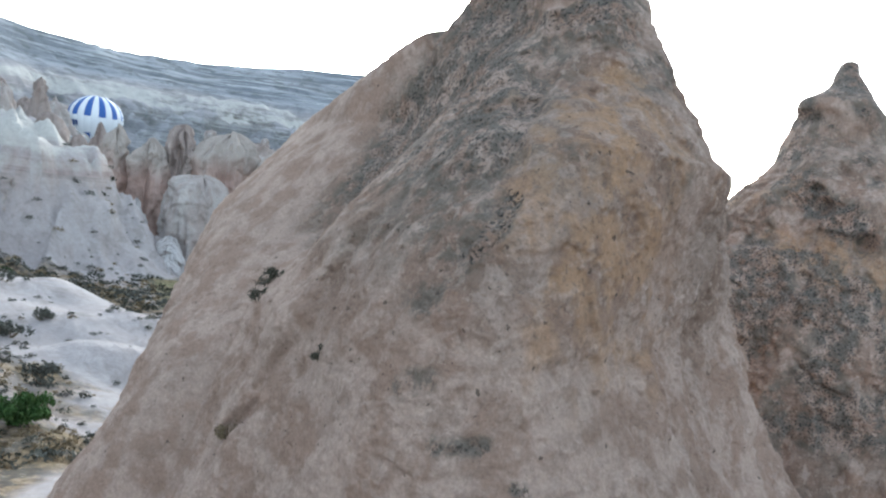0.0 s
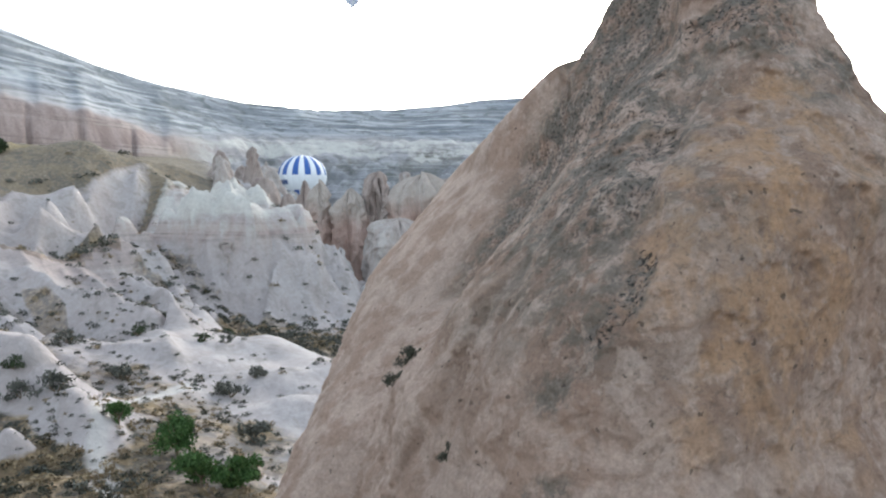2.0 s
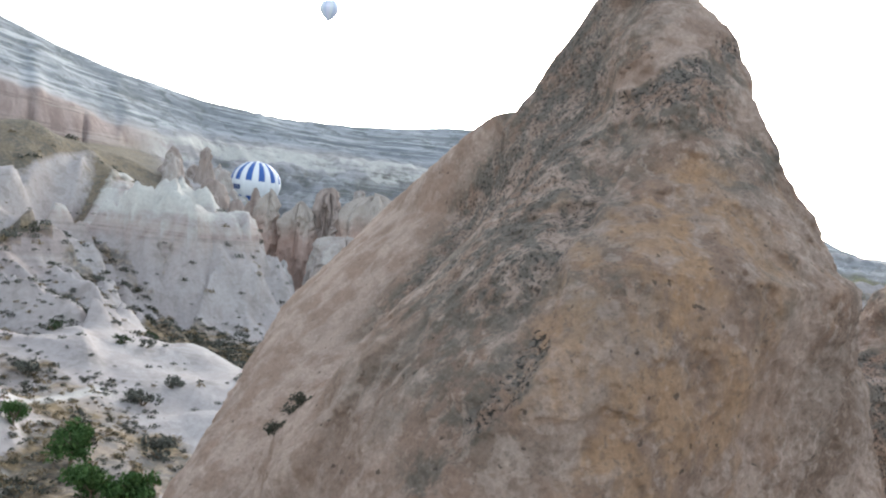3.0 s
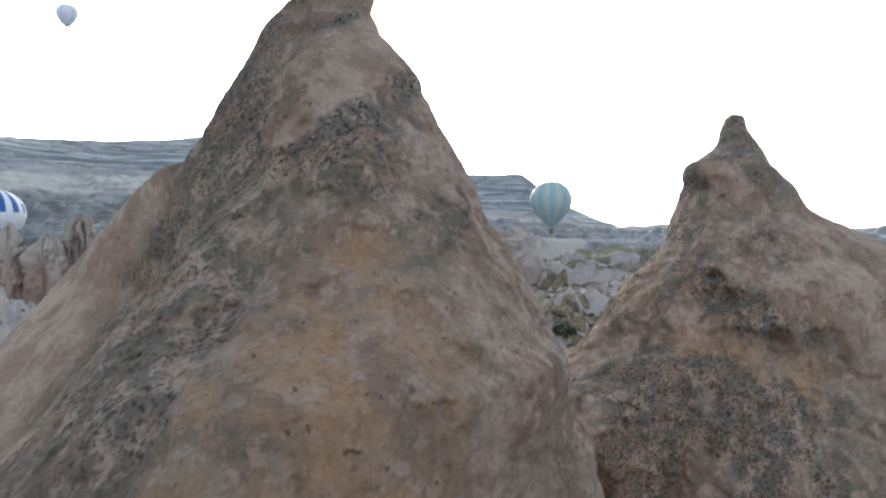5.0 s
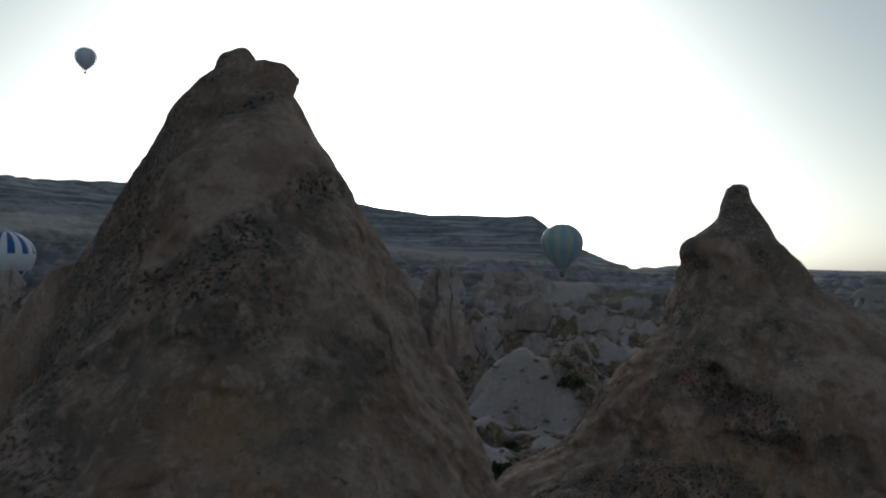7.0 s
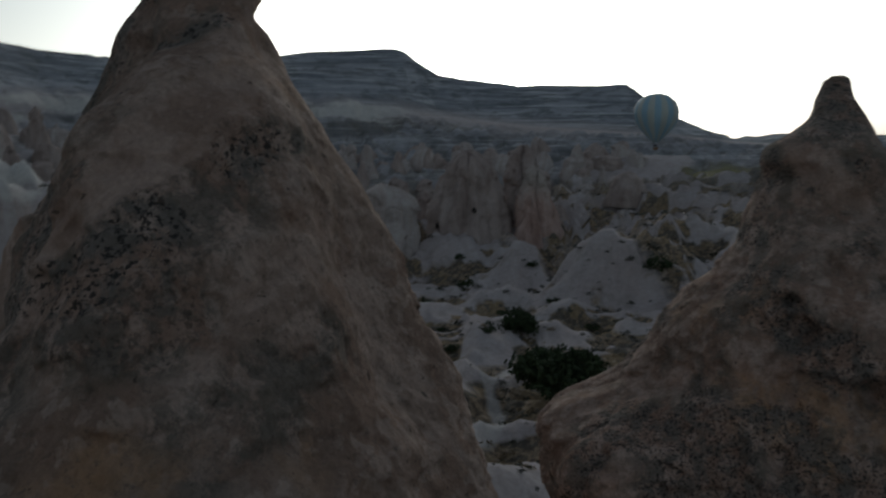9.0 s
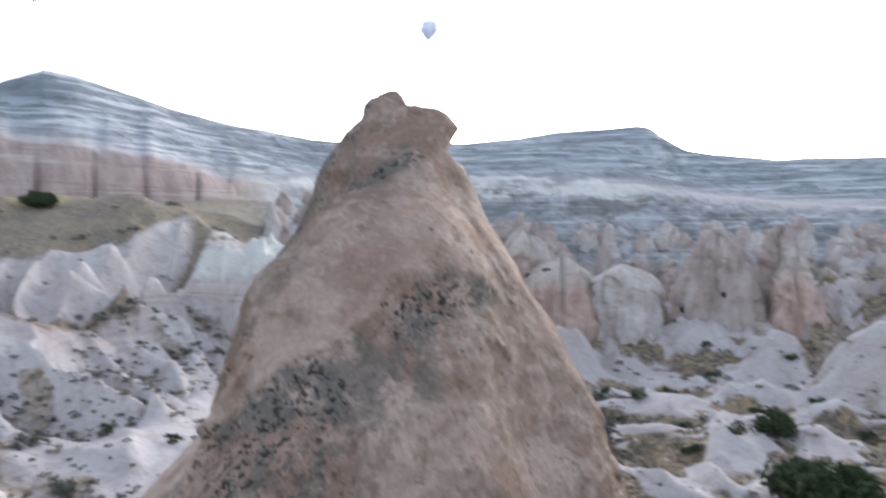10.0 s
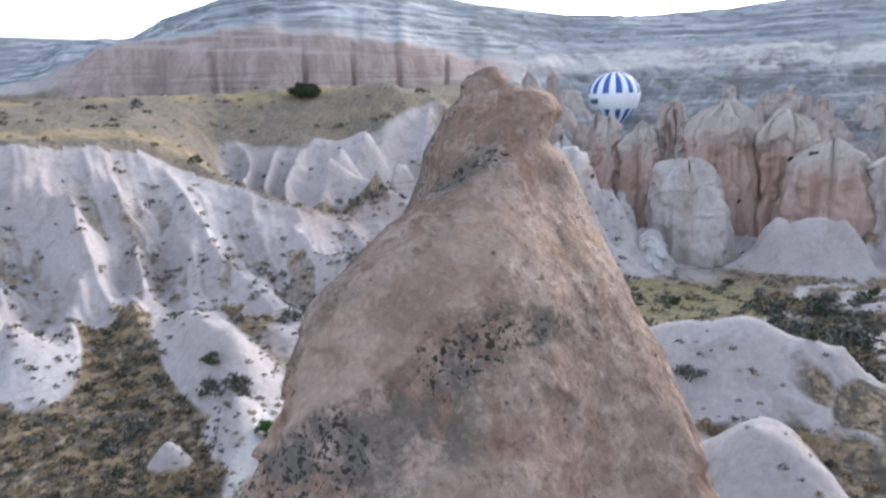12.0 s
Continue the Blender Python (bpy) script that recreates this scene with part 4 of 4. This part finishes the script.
def tower(name, x, y, h, w, mat, label, category, group, depth=None, lean=0.0, taper=0.6, blunt=0.35, seed=0, turn=None, caves=(), nu=120, nv=96):
    co, high = tower_mesh(name, h, w, depth or w * 0.9, lean, taper, blunt, seed, nu, nv)
    big = name == "rock_tower"
    toward = math.atan2(-(x - HX), y - HY) if turn is None else radians(turn)
    spot = Matrix.Translation((x, y, -7.0 if big else floor_z(x, y) - 0.5)) @ Matrix.Rotation(toward, 4, "Z")
    base = None
    if big:
        base = bpy.data.objects.new(name, None)
        scene.collection.objects.link(base)
        base.matrix_world = spot
    cut = int(nv * 0.72)
    for part_name, r0, r1 in ((("body", 0, cut + 1), ("cap", cut, nv)) if big else ((name, 0, nv),)):
        me = grid_mesh(part_name, co[r0 * nu:r1 * nu], nu, r1 - r0, True)
        give_attr(me, "height", high[r0 * nu:r1 * nu])
        me.materials.append(mat)
        ob = new(part_name, me)
        if big:
            ob.parent = base
        else:
            ob.matrix_world = spot
            base = ob
    tagged(base, label, category, group)
    for u, v, size, wide in caves:
        cave_mouth(base, co, u, v, size, wide)
    return base


def cave_mouth(ob, co, u, v, size, wide):
    """A hewn opening: a near-black bevelled block in the near face, painted as its shade."""
    h = co[:, 2].max()
    w = np.abs(co[:, 0]).max()
    front = co[co[:, 1] < 0]
    q = np.abs(front[:, 0] - u * w) + np.abs(front[:, 2] - v * h)
    fx, fy, fz = front[int(np.argmin(q))]
    bm = bmesh.new()
    bmesh.ops.create_cube(bm, size=1.0)
    for p in bm.verts:
        p.co = Vector((p.co.x * size * wide, p.co.y * size * 0.8, p.co.z * size))
    bmesh.ops.bevel(bm, geom=list(bm.edges), offset=size * 0.22, segments=2, affect="EDGES")
    for p in bm.verts:
        p.co += Vector((fx, fy + size * 0.25, fz)) + Vector((0.1, 0.05, 0.1)) * size * noise.noise(p.co * 3)
    part("cave_mouth", bm, SOOT_SHADE, ob, "hewn cave opening, its shade a near-black block")


G1 = "red tuff towers"
TW = "rock tower"
tower("rock_tower", -105, 247, 37.5, 8.5, RED_TUFF, "narrow reddish tuff fin with a pale tip beside a dark cleft", TW, G1, 9, 0.1, 0.6, 0.3, 1)
tower("rock_tower", -92, 248, 35, 7.5, RED_TUFF, "reddish tuff tower with grey cap beside a fin", TW, G1, 9, 0.0, 0.3, 0.46, 2)
tower("rock_tower", -84, 252, 40, 7, GREY_TUFF, "slim grey-brown tuff tower behind the red fins", TW, G1, 8, -0.1, 0.4, 0.4, 3)
tower("rock_tower", -66, 226, 26, 13, PALE_TUFF, "rounded grey-white tuff tower with streaked sides", TW, G1, 12, -0.15, 0.5, 0.45, 4)
tower("rock_tower", -70, 256, 41, 13, RED_TUFF, "broad red-brown tuff tower with a grey domed cap and a cave", TW, G1, 13, 0.0, 0.25, 0.46, 5, caves=((0.35, 0.3, 2.2, 0.7),))
tower("rock_tower", -54, 262, 38, 11, RED_TUFF, "red-brown tuff tower split by dark clefts", TW, G1, 12, 0.05, 0.22, 0.46, 6)
tower("rock_tower", -41, 256, 30, 15, RED_TUFF, "broad reddish tuff tower with dark cave openings", TW, G1, 12, 0.05, 0.35, 0.46, 7, caves=((-0.15, 0.86, 1.3, 2.2), (-0.5, 0.8, 1.8, 1.0)))
tower("rock_tower", -20.5, 262, 28, 14, PALE_TUFF, "pale domed tuff tower with pinkish flanks", TW, G1, 13, 0.0, 0.3, 0.5, 8)
tower("rock_tower", 7, 274, 38, 15, GREY_TUFF, "brown tuff tower with small hewn windows", TW, G1, 14, 0.0, 0.6, 0.25, 10, caves=((-0.6, 0.35, 3.2, 0.6), (0.1, 0.5, 2.0, 1.0)))
tower("rock_tower", 26, 287, 40, 12, GREY_TUFF, "pointed brown tuff tower with a broad foot", TW, G1, 14, 0.0, 0.7, 0.25, 11)
tower("rock_tower", 32, 274, 33, 12, RED_TUFF, "leaning pinkish tuff tower at the cluster's edge", TW, G1, 12, -0.25, 0.75, 0.25, 12)
tower("rock_tower", -80, 214, 18, 6, WHITE_TUFF, "low white tuff fin leaning against the towers", TW, G1, 12, -0.5, 0.8, 0.25, 13)
tower("rock_tower", -116, 262, 38, 8, GREY_TUFF, "slim grey tuff tower beside the gorge", TW, G1, 8, 0, 0.7, 0.3, 14)
tower("rock_tower", -127, 255, 25, 9, PALE_TUFF, "pale blocky tuff tower beside the gorge", TW, G1, 9, 0, 0.5, 0.4, 15)
tower("rock_tower", -70, 205, 10, 7, WHITE_TUFF, "smooth white tuff cone with a sharp crest", TW, G1, 13, 0, 0.9, 0.15, 16)
rng = random.Random(5)
for k in range(200):
    a = radians(rng.uniform(-12, 33))
    dd = rng.uniform(255, 440)
    if 23.5 < math.degrees(a) < 28.5 and dd > 300:
        continue
    x, y = HX - dd * math.sin(a), HY + dd * math.cos(a)
    hh = rng.uniform(6, 15) * (1.0 if a > radians(8) else 0.7)
    mt, word = rng.choice(((GREY_TUFF, "grey-brown"), (PALE_TUFF, "pale"), (PALE_TUFF, "greyish white"), (GREY_TUFF, "dull brown")))
    tower("rock_spire", x, y, hh, rng.uniform(3.5, 8.0), mt, word + " tuff spire on the far slope", "rock spire", "far spires", None, rng.uniform(-0.3, 0.3), rng.uniform(0.45, 0.85), rng.uniform(0.2, 0.45), 100 + k, None, (), 28, 22)


# ---- plants ----
def leaf_cloud(bm, rnd, n, rx, ry, rz, cz, leaf, hollow=0.35, clumps=9):
    """Small folded leaves gathered in uneven clumps."""
    heads = []
    for _ in range(clumps):
        d = Vector((rnd.gauss(0, 1), rnd.gauss(0, 1), rnd.gauss(0, 1))).normalized()
        k = rnd.uniform(0.35, 0.85)
        heads.append((Vector((d.x * rx * k, d.y * ry * k, cz + d.z * rz * k)), rnd.uniform(0.32, 0.6)))
    for _ in range(n):
        c, s = rnd.choice(heads)
        d = Vector((rnd.gauss(0, 1), rnd.gauss(0, 1), rnd.gauss(0, 1))).normalized() * rnd.uniform(hollow, 1.0) * s
        p = c + Vector((d.x * rx, d.y * ry, d.z * rz))
        if p.z < 0:
            p.z = abs(p.z) * 0.3
        e = Euler((rnd.uniform(0, 6.3), rnd.uniform(0, 6.3), rnd.uniform(0, 6.3))).to_matrix()
        l = leaf * rnd.uniform(0.6, 1.4)
        vs = [bm.verts.new(p + e @ Vector(q)) for q in ((-l, 0, 0), (0, -l * 0.45, l * 0.12), (l, 0, 0), (0, l * 0.45, l * 0.12))]
        bm.faces.new(vs)


def stem(bm, a, b, r0, r1, sides=7):
    """A tapered round limb."""
    a, b = Vector(a), Vector(b)
    q = (b - a).to_track_quat("Z", "Y").to_matrix()
    rings = []
    for k in range(4):
        u = k / 3
        c = a.lerp(b, u) + Vector((0.03, 0.02, 0)) * math.sin(u * 5) * (b - a).length
        r = r0 + (r1 - r0) * u
        rings.append([bm.verts.new(c + q @ Vector((math.cos(i * 6.283 / sides) * r, math.sin(i * 6.283 / sides) * r, 0))) for i in range(sides)])
    for lo, hi in zip(rings, rings[1:]):
        for i in range(sides):
            bm.faces.new((lo[i], lo[(i + 1) % sides], hi[(i + 1) % sides], hi[i]))
    bm.faces.new(rings[-1])


def shrub(name, x, y, size, mat, label, seed, flat=0.65, n=420, category="shrub", group="", z=None):
    rnd = random.Random(seed)
    base = bpy.data.objects.new(name, None)
    scene.collection.objects.link(base)
    base.location = (x, y, (floor_z(x, y) if z is None else z) - 0.05)
    bm = bmesh.new()
    for k in range(5):
        a = rnd.uniform(0, 6.28)
        stem(bm, (0, 0, -0.1), (math.cos(a) * size * 0.5, math.sin(a) * size * 0.5, size * flat * rnd.uniform(0.5, 0.9)), size * 0.04, size * 0.015, 5)
    part("stem", bm, BARK, base)
    bm = bmesh.new()
    leaf_cloud(bm, rnd, n, size, size * rnd.uniform(0.8, 1.1), size * flat, size * flat * 0.75, size * 0.11, 0.3, 8)
    tagged(part("leaf", bm, mat, base), kind="stuff")
    return tagged(base, label, category, group)


def tree(name, x, y, h, crown, mat, label, seed, n=2600):
    rnd = random.Random(seed)
    base = bpy.data.objects.new(name, None)
    scene.collection.objects.link(base)
    base.location = (x, y, floor_z(x, y) - 0.1)
    bm = bmesh.new()
    stem(bm, (0, 0, -0.3), (0.1, 0, h * 0.42), h * 0.045, h * 0.028, 9)
    part("trunk", bm, BARK, base)
    for k in range(5):
        a = k * 1.256 + rnd.uniform(-0.3, 0.3)
        bm = bmesh.new()
        stem(bm, (0.1, 0, h * rnd.uniform(0.28, 0.4)), (math.cos(a) * crown * 0.6, math.sin(a) * crown * 0.6, h * rnd.uniform(0.6, 0.8)), h * 0.022, h * 0.008, 6)
        part("limb", bm, BARK, base)
    bm = bmesh.new()
    leaf_cloud(bm, rnd, n, crown, crown * 0.95, h * 0.48, h * 0.5, crown * 0.085, 0.1, 30 if crown > 3 else 11)
    tagged(part("crown", bm, mat, base), kind="stuff")
    return tagged(base, label, "tree")


tree("tree", 21.8, 120.3, 7.5, 6.2, LEAF_DARK, "broad dark green tree on the valley floor beside a path", 1, 9000)
tree("tree", 18.1, 155.4, 5.0, 3.4, LEAF_DARK, "small dark green tree behind the broad tree", 2, 4000)
tree("tree", -184.3, 189.9, 4.8, 5.4, LEAF_DARK, "round dark tree alone on the plateau", 3, 6000)
tree("fruit_tree", -36.7, 60.4, 4.2, 1.9, LEAF_GREEN, "bright green fruit tree in a small valley garden", 4, 3500)
tree("fruit_tree", -31.3, 55.5, 3.0, 2.2, LEAF_GREEN, "bright green fruit tree at the foot of the slope", 5, 3500)
tree("fruit_tree", -29.1, 57.8, 2.8, 2.0, LEAF_GREEN, "low green fruit tree at the foot of the slope", 6, 3500)
tree("fruit_tree", -44.2, 62.7, 2.4, 1.3, LEAF_GREEN, "small green fruit tree beside the valley path", 7, 2500)
rng = random.Random(9)
for k in range(9):
    a = radians(-23.6 - 0.55 * k + rng.uniform(-0.2, 0.2))
    shrub("far_tree", HX - 1450 * math.sin(a), HY + 1450 * math.cos(a), rng.uniform(3.5, 6.5), LEAF_DARK, "small dark tree far off on the level horizon", 500 + k, 0.8, 160, "tree", "horizon trees")
for k, (x, y, s, word) in enumerate(((-59.9, 67.3, 1.6, "k"), (-57.1, 65.1, 2.3, "n"), (-59.1, 56.9, 2.4, "n"), (-71.4, 88.5, 2.0, "n"), (-51.2, 57.7, 1.2, "d"), (-48.3, 168.8, 2.2, "k"), (-20.1, 153.0, 2.5, "n"), (-12.6, 105.2, 1.6, "k"), (-21.3, 108.9, 2.4, "n"), (-15.3, 100.5, 2.2, "d"), (-23.7, 178.9, 3.0, "k"), (-28.2, 178.3, 2.6, "k"), (-15.5, 191.1, 3.0, "k"), (-46.2, 196.3, 2.0, "k"), (-54.1, 66.4, 2.4, "n"), (-54.4, 99.5, 1.6, "n"), (-44.2, 82.8, 2.6, "n"), (-58.0, 81.0, 2.4, "n"), (-33.7, 69.5, 2.6, "n"), (-65.0, 94.7, 1.8, "k"), (-2.9, 211.7, 3.6, "k"), (7.0, 218.8, 3.4, "k"),
                                     (12.0, 149.2, 2.4, "k"), (4.8, 146.1, 2.6, "k"), (51.8, 193.1, 4.2, "k"), (27.7, 192.3, 2.4, "k"), (24.8, 226.0, 2.4, "k"), (4.5, 248.7, 2.4, "k"), (34.2, 173.8, 2.2, "k"), (-44.0, 88.5, 2.0, "n"), (-57.0, 98.0, 1.6, "k"), (-2.0, 132.0, 1.6, "k"), (-10.0, 120.0, 1.3, "k"), (2.0, 172.0, 2.8, "k"), (-8.0, 184.0, 2.6, "k"), (16.0, 182.0, 2.4, "k"), (-60.0, 110.0, 1.4, "k"), (-48.0, 112.0, 1.5, "n"))):
    mt, lab = {"n": (LEAF_GREY, "grey-green rounded shrub among dry grass"), "d": (LEAF_DRY, "straw-coloured dry shrub on the valley floor"), "k": (LEAF_DARK, "dark green shrub on pale tuff ground")}[word]
    shrub("shrub", x, y, s * 0.85, mt, lab, 300 + k, 0.62, 420, group="valley shrubs")

# tufts that root in the cracks of the tall cone
for k, (spot, s) in enumerate((((-5.6, 26.8, 20.3), 0.5), ((-5.0, 25.6, 19.5), 0.42), ((-2.8, 21.0, 19.2), 0.32), ((-5.6, 23.4, 15.7), 0.5))):
    x, y, z = TALL_FACE[int(np.argmin(((TALL_FACE - np.array(spot)) ** 2).sum(1)))]
    shrub("cliff_tuft", x, y, s, LEAF_DRY if k == 3 else SCRUB_DARK, "dark dry tuft rooted in a crack of the tuff cone", 400 + k, 0.9, 520, "plant", "cliff tufts", z - 0.1)


def scatter_shrubs():
    """Low scrub over the slopes, too many to count."""
    rnd = np.random.default_rng(4)
    n = 23000
    az = np.radians(np.concatenate([rnd.uniform(-24, 74, 10000), rnd.uniform(38, 74, 6000), rnd.uniform(24, 46, 5000), rnd.uniform(6, 15, 2000)]))
    d = 45 * np.exp(np.concatenate([rnd.uniform(0, 1, 10000), rnd.uniform(0, 0.6, 6000), rnd.uniform(0.35, 0.88, 5000), rnd.uniform(0.48, 0.72, 2000)]) * math.log(300 / 45))
    x, y = HX - d * np.sin(az), HY + d * np.cos(az)
    z, grass, hill_haze, pink, white, straw, field, thicket = ground_at(x, y)
    clump = fbm(x / 16, y / 16, 0, 3, 201)
    keep = (rnd.uniform(0, 1, n) < np.clip(np.where(d < 130, 0.06, 0.15) + np.where(np.degrees(az) < -3, 0.25, 0.0) + 0.75 * grass + 0.5 * clump + 0.6 * thicket, 0.02, 0.95) * np.where((z > 21) & (d > 150), 0.3, 1.0)) & (np.hypot(x - 5, y - 33) > 24) & (np.hypot(x - 27, y - 49) > 24)
    sort = rnd.uniform(0, 1, n) + 0.3 * np.where((grass > 0.4) & (d < 130), 1, 0)
    for mt, pick, name, lab in ((LEAF_GREY, sort < 0.5, "scrub", "low grey-green scrub dotted over pale tuff slopes"), (SCRUB_DARK, (sort >= 0.5) & (sort < 0.8), "dark_scrub", "low dark scrub dotted over pale tuff slopes"), (LEAF_DRY, sort >= 0.8, "dry_grass", "straw-coloured dry grass tufts on the valley floor")):
        pick = pick & keep
        idx = np.nonzero(pick)[0]
        m = 44
        size = 1.05 * rnd.uniform(0.2, 0.95, len(idx)) ** 1.5 * np.clip(d[idx] / 110, 0.75, 1.7) * (1 + 0.8 * thicket[idx] + 0.7 * (grass[idx] > 0.5) * (rnd.uniform(0, 1, len(idx)) < 0.25))
        dirs = rnd.normal(size=(len(idx), m, 3))
        dirs /= np.linalg.norm(dirs, axis=-1, keepdims=True)
        off = dirs * rnd.uniform(0.35, 1.0, (len(idx), m, 1)) * size[:, None, None]
        off[..., 2] = np.abs(off[..., 2]) * 0.7
        c = np.stack([x[idx], y[idx], z[idx]], -1)[:, None] + off
        a = rnd.normal(size=c.shape)
        a /= np.linalg.norm(a, axis=-1, keepdims=True)
        b = np.cross(a, rnd.normal(size=c.shape))
        b /= np.linalg.norm(b, axis=-1, keepdims=True)
        l = (size * 0.2)[:, None, None]
        quad = np.stack([c - a * l, c - b * l * 0.55, c + a * l, c + b * l * 0.55], 2).reshape(-1, 3)
        me = bpy.data.meshes.new(name)
        nf = len(quad) // 4
        me.vertices.add(len(quad))
        me.vertices.foreach_set("co", quad.astype(np.float32).ravel())
        me.loops.add(nf * 4)
        me.loops.foreach_set("vertex_index", np.arange(nf * 4, dtype=np.int32))
        me.polygons.add(nf)
        me.polygons.foreach_set("loop_start", np.arange(0, nf * 4, 4, dtype=np.int32))
        me.update(calc_edges=True)
        me.materials.append(mt)
        tagged(new(name, me), lab, "scrub", kind="stuff")


scatter_shrubs()


# ---- balloons ----
def envelope_radius(v):
    """Width of the envelope from mouth (0) to crown (1)."""
    top = np.sqrt(np.clip(1 - ((v - 0.6) / 0.4) ** 2, 0, 1))
    low = 0.13 + 0.87 * np.sin(np.clip(v / 0.6, 0, 1) * math.pi / 2) ** 0.95
    return np.where(v > 0.6, top, low)


def balloon(x, y, z, dia, stripes, label, gores=24, mid=None, low=None, rows=40):
    """z is the height of the widest part."""
    base = bpy.data.objects.new("hot_air_balloon", None)
    scene.collection.objects.link(base)
    hh = dia * 1.12
    base.location = (x, y, z - hh * 0.6)
    r = dia / 2
    sub = 4
    for g in range(gores):
        bm = bmesh.new()
        grid = []
        for j in range(rows + 1):
            v = j / rows
            rr = float(envelope_radius(np.array(v))) * r
            row = []
            for k in range(sub + 1):
                u = k / sub
                a = (g + u) * 2 * math.pi / gores
                q = rr * (1 + 0.018 * math.sin(u * math.pi))
                row.append(bm.verts.new((math.cos(a) * q, math.sin(a) * q, v * hh)))
            grid.append(row)
        mats = []
        for j in range(rows):
            v = (j + 0.5) / rows
            m = 1 if mid and mid[0] < v < mid[1] else (2 if low and v < low else 0)
            for k in range(sub):
                f = bm.faces.new((grid[j][k], grid[j][k + 1], grid[j + 1][k + 1], grid[j + 1][k]))
                f.smooth = True
                f.material_index = m
        ob = part("gore", bm, stripes[g % len(stripes)], base)
        ob.data.materials.append(CLOTH_WHITE)
        ob.data.materials.append(stripes[0])
    bk = dia * 0.085
    bm = bmesh.new()
    bmesh.ops.create_cube(bm, size=1.0)
    for p in bm.verts:
        f = 1.0 if p.co.z > 0 else 0.85
        p.co = Vector((p.co.x * bk * f * 1.3, p.co.y * bk * f, p.co.z * bk * 0.75 - hh * 0.13))
    bmesh.ops.bevel(bm, geom=list(bm.edges), offset=bk * 0.1, segments=2, affect="EDGES")
    part("basket", bm, WICKER, base, "brown wicker basket")
    bm = bmesh.new()
    bmesh.ops.create_cone(bm, cap_ends=True, segments=12, radius1=bk * 0.28, radius2=bk * 0.2, depth=bk * 0.5, matrix=Matrix.Translation((0, 0, -hh * 0.13 + bk * 0.85)))
    part("burner", bm, SOOT_SHADE, base)
    for sx in (-1, 1):
        for sy in (-1, 1):
            bm = bmesh.new()
            stem(bm, (sx * bk * 0.55, sy * bk * 0.42, -hh * 0.13 + bk * 0.3), (sx * r * 0.09, sy * r * 0.09, 0.02 * hh), dia * 0.003, dia * 0.003, 5)
            part("rope", bm, SOOT_SHADE, base)
    return tagged(base, label, "balloon", "hot air balloons")


BA = balloon(-182, 406, 38.5, 27, (CLOTH_BLUE, CLOTH_WHITE), "blue and white striped hot air balloon low over the gorge", 24, (0.36, 0.62))
BB = balloon(107.6, 450, 52, 24, (CLOTH_TEAL, CLOTH_SAND), "dull teal and sand striped hot air balloon over the valley", 20)


def far_balloon(az, el, dist, dia, stripes, label, low=None):
    a, e = radians(az), radians(el)
    return balloon(HX - dist * math.sin(a) * math.cos(e), HY + dist * math.cos(a) * math.cos(e), 33 + dist * math.sin(e), dia, stripes, label, 16, None, low, 24)


far_balloon(21.5, 14.3, 900, 21, (CLOTH_LILAC, CLOTH_WHITE, CLOTH_NAVY_BACKLIT), "white and lilac hot air balloon high in the sky")
far_balloon(48.3, 15.5, 800, 23, (CLOTH_NAVY_BACKLIT, CLOTH_LILAC), "pale blue hot air balloon high in the sky")
far_balloon(58.15, 14.8, 800, 22, (CLOTH_NAVY_BACKLIT, CLOTH_NAVY_BACKLIT, CLOTH_RED), "pale blue and pink hot air balloon high in the sky")
far_balloon(63.15, 11.1, 1100, 17, (CLOTH_TEAL, CLOTH_YELLOW), "teal and yellow hot air balloon in the far sky")
far_balloon(66.0, 9.2, 1000, 22, (CLOTH_RED, CLOTH_WHITE), "pink and white hot air balloon in the far sky")


def banner(parent, az_deg, v0, v1, width, dia, text=None):
    """Writing on the envelope: letters, or plain bars where it cannot be read."""
    r, hh = dia / 2, dia * 1.12
    bm = bmesh.new()
    n = 10
    cols = []
    for i in range(n + 1):
        a = radians(az_deg + width * (i / n - 0.5))
        cols.append([bm.verts.new((math.cos(a) * q, math.sin(a) * q, v * hh)) for v in (v0, v1) for q in (float(envelope_radius(np.array(v))) * r * 1.03,)])
    for p, q in zip(cols, cols[1:]):
        bm.faces.new((p[0], q[0], q[1], p[1]))
    geom = bmesh.ops.solidify(bm, geom=list(bm.faces), thickness=0.06)
    part("lettering", bm, CLOTH_BLUE, parent, "row of blue lettering too small to read")


for k in range(4):
    banner(BA, -128 + k * 7.5, 0.45, 0.535, 6.0, 27)
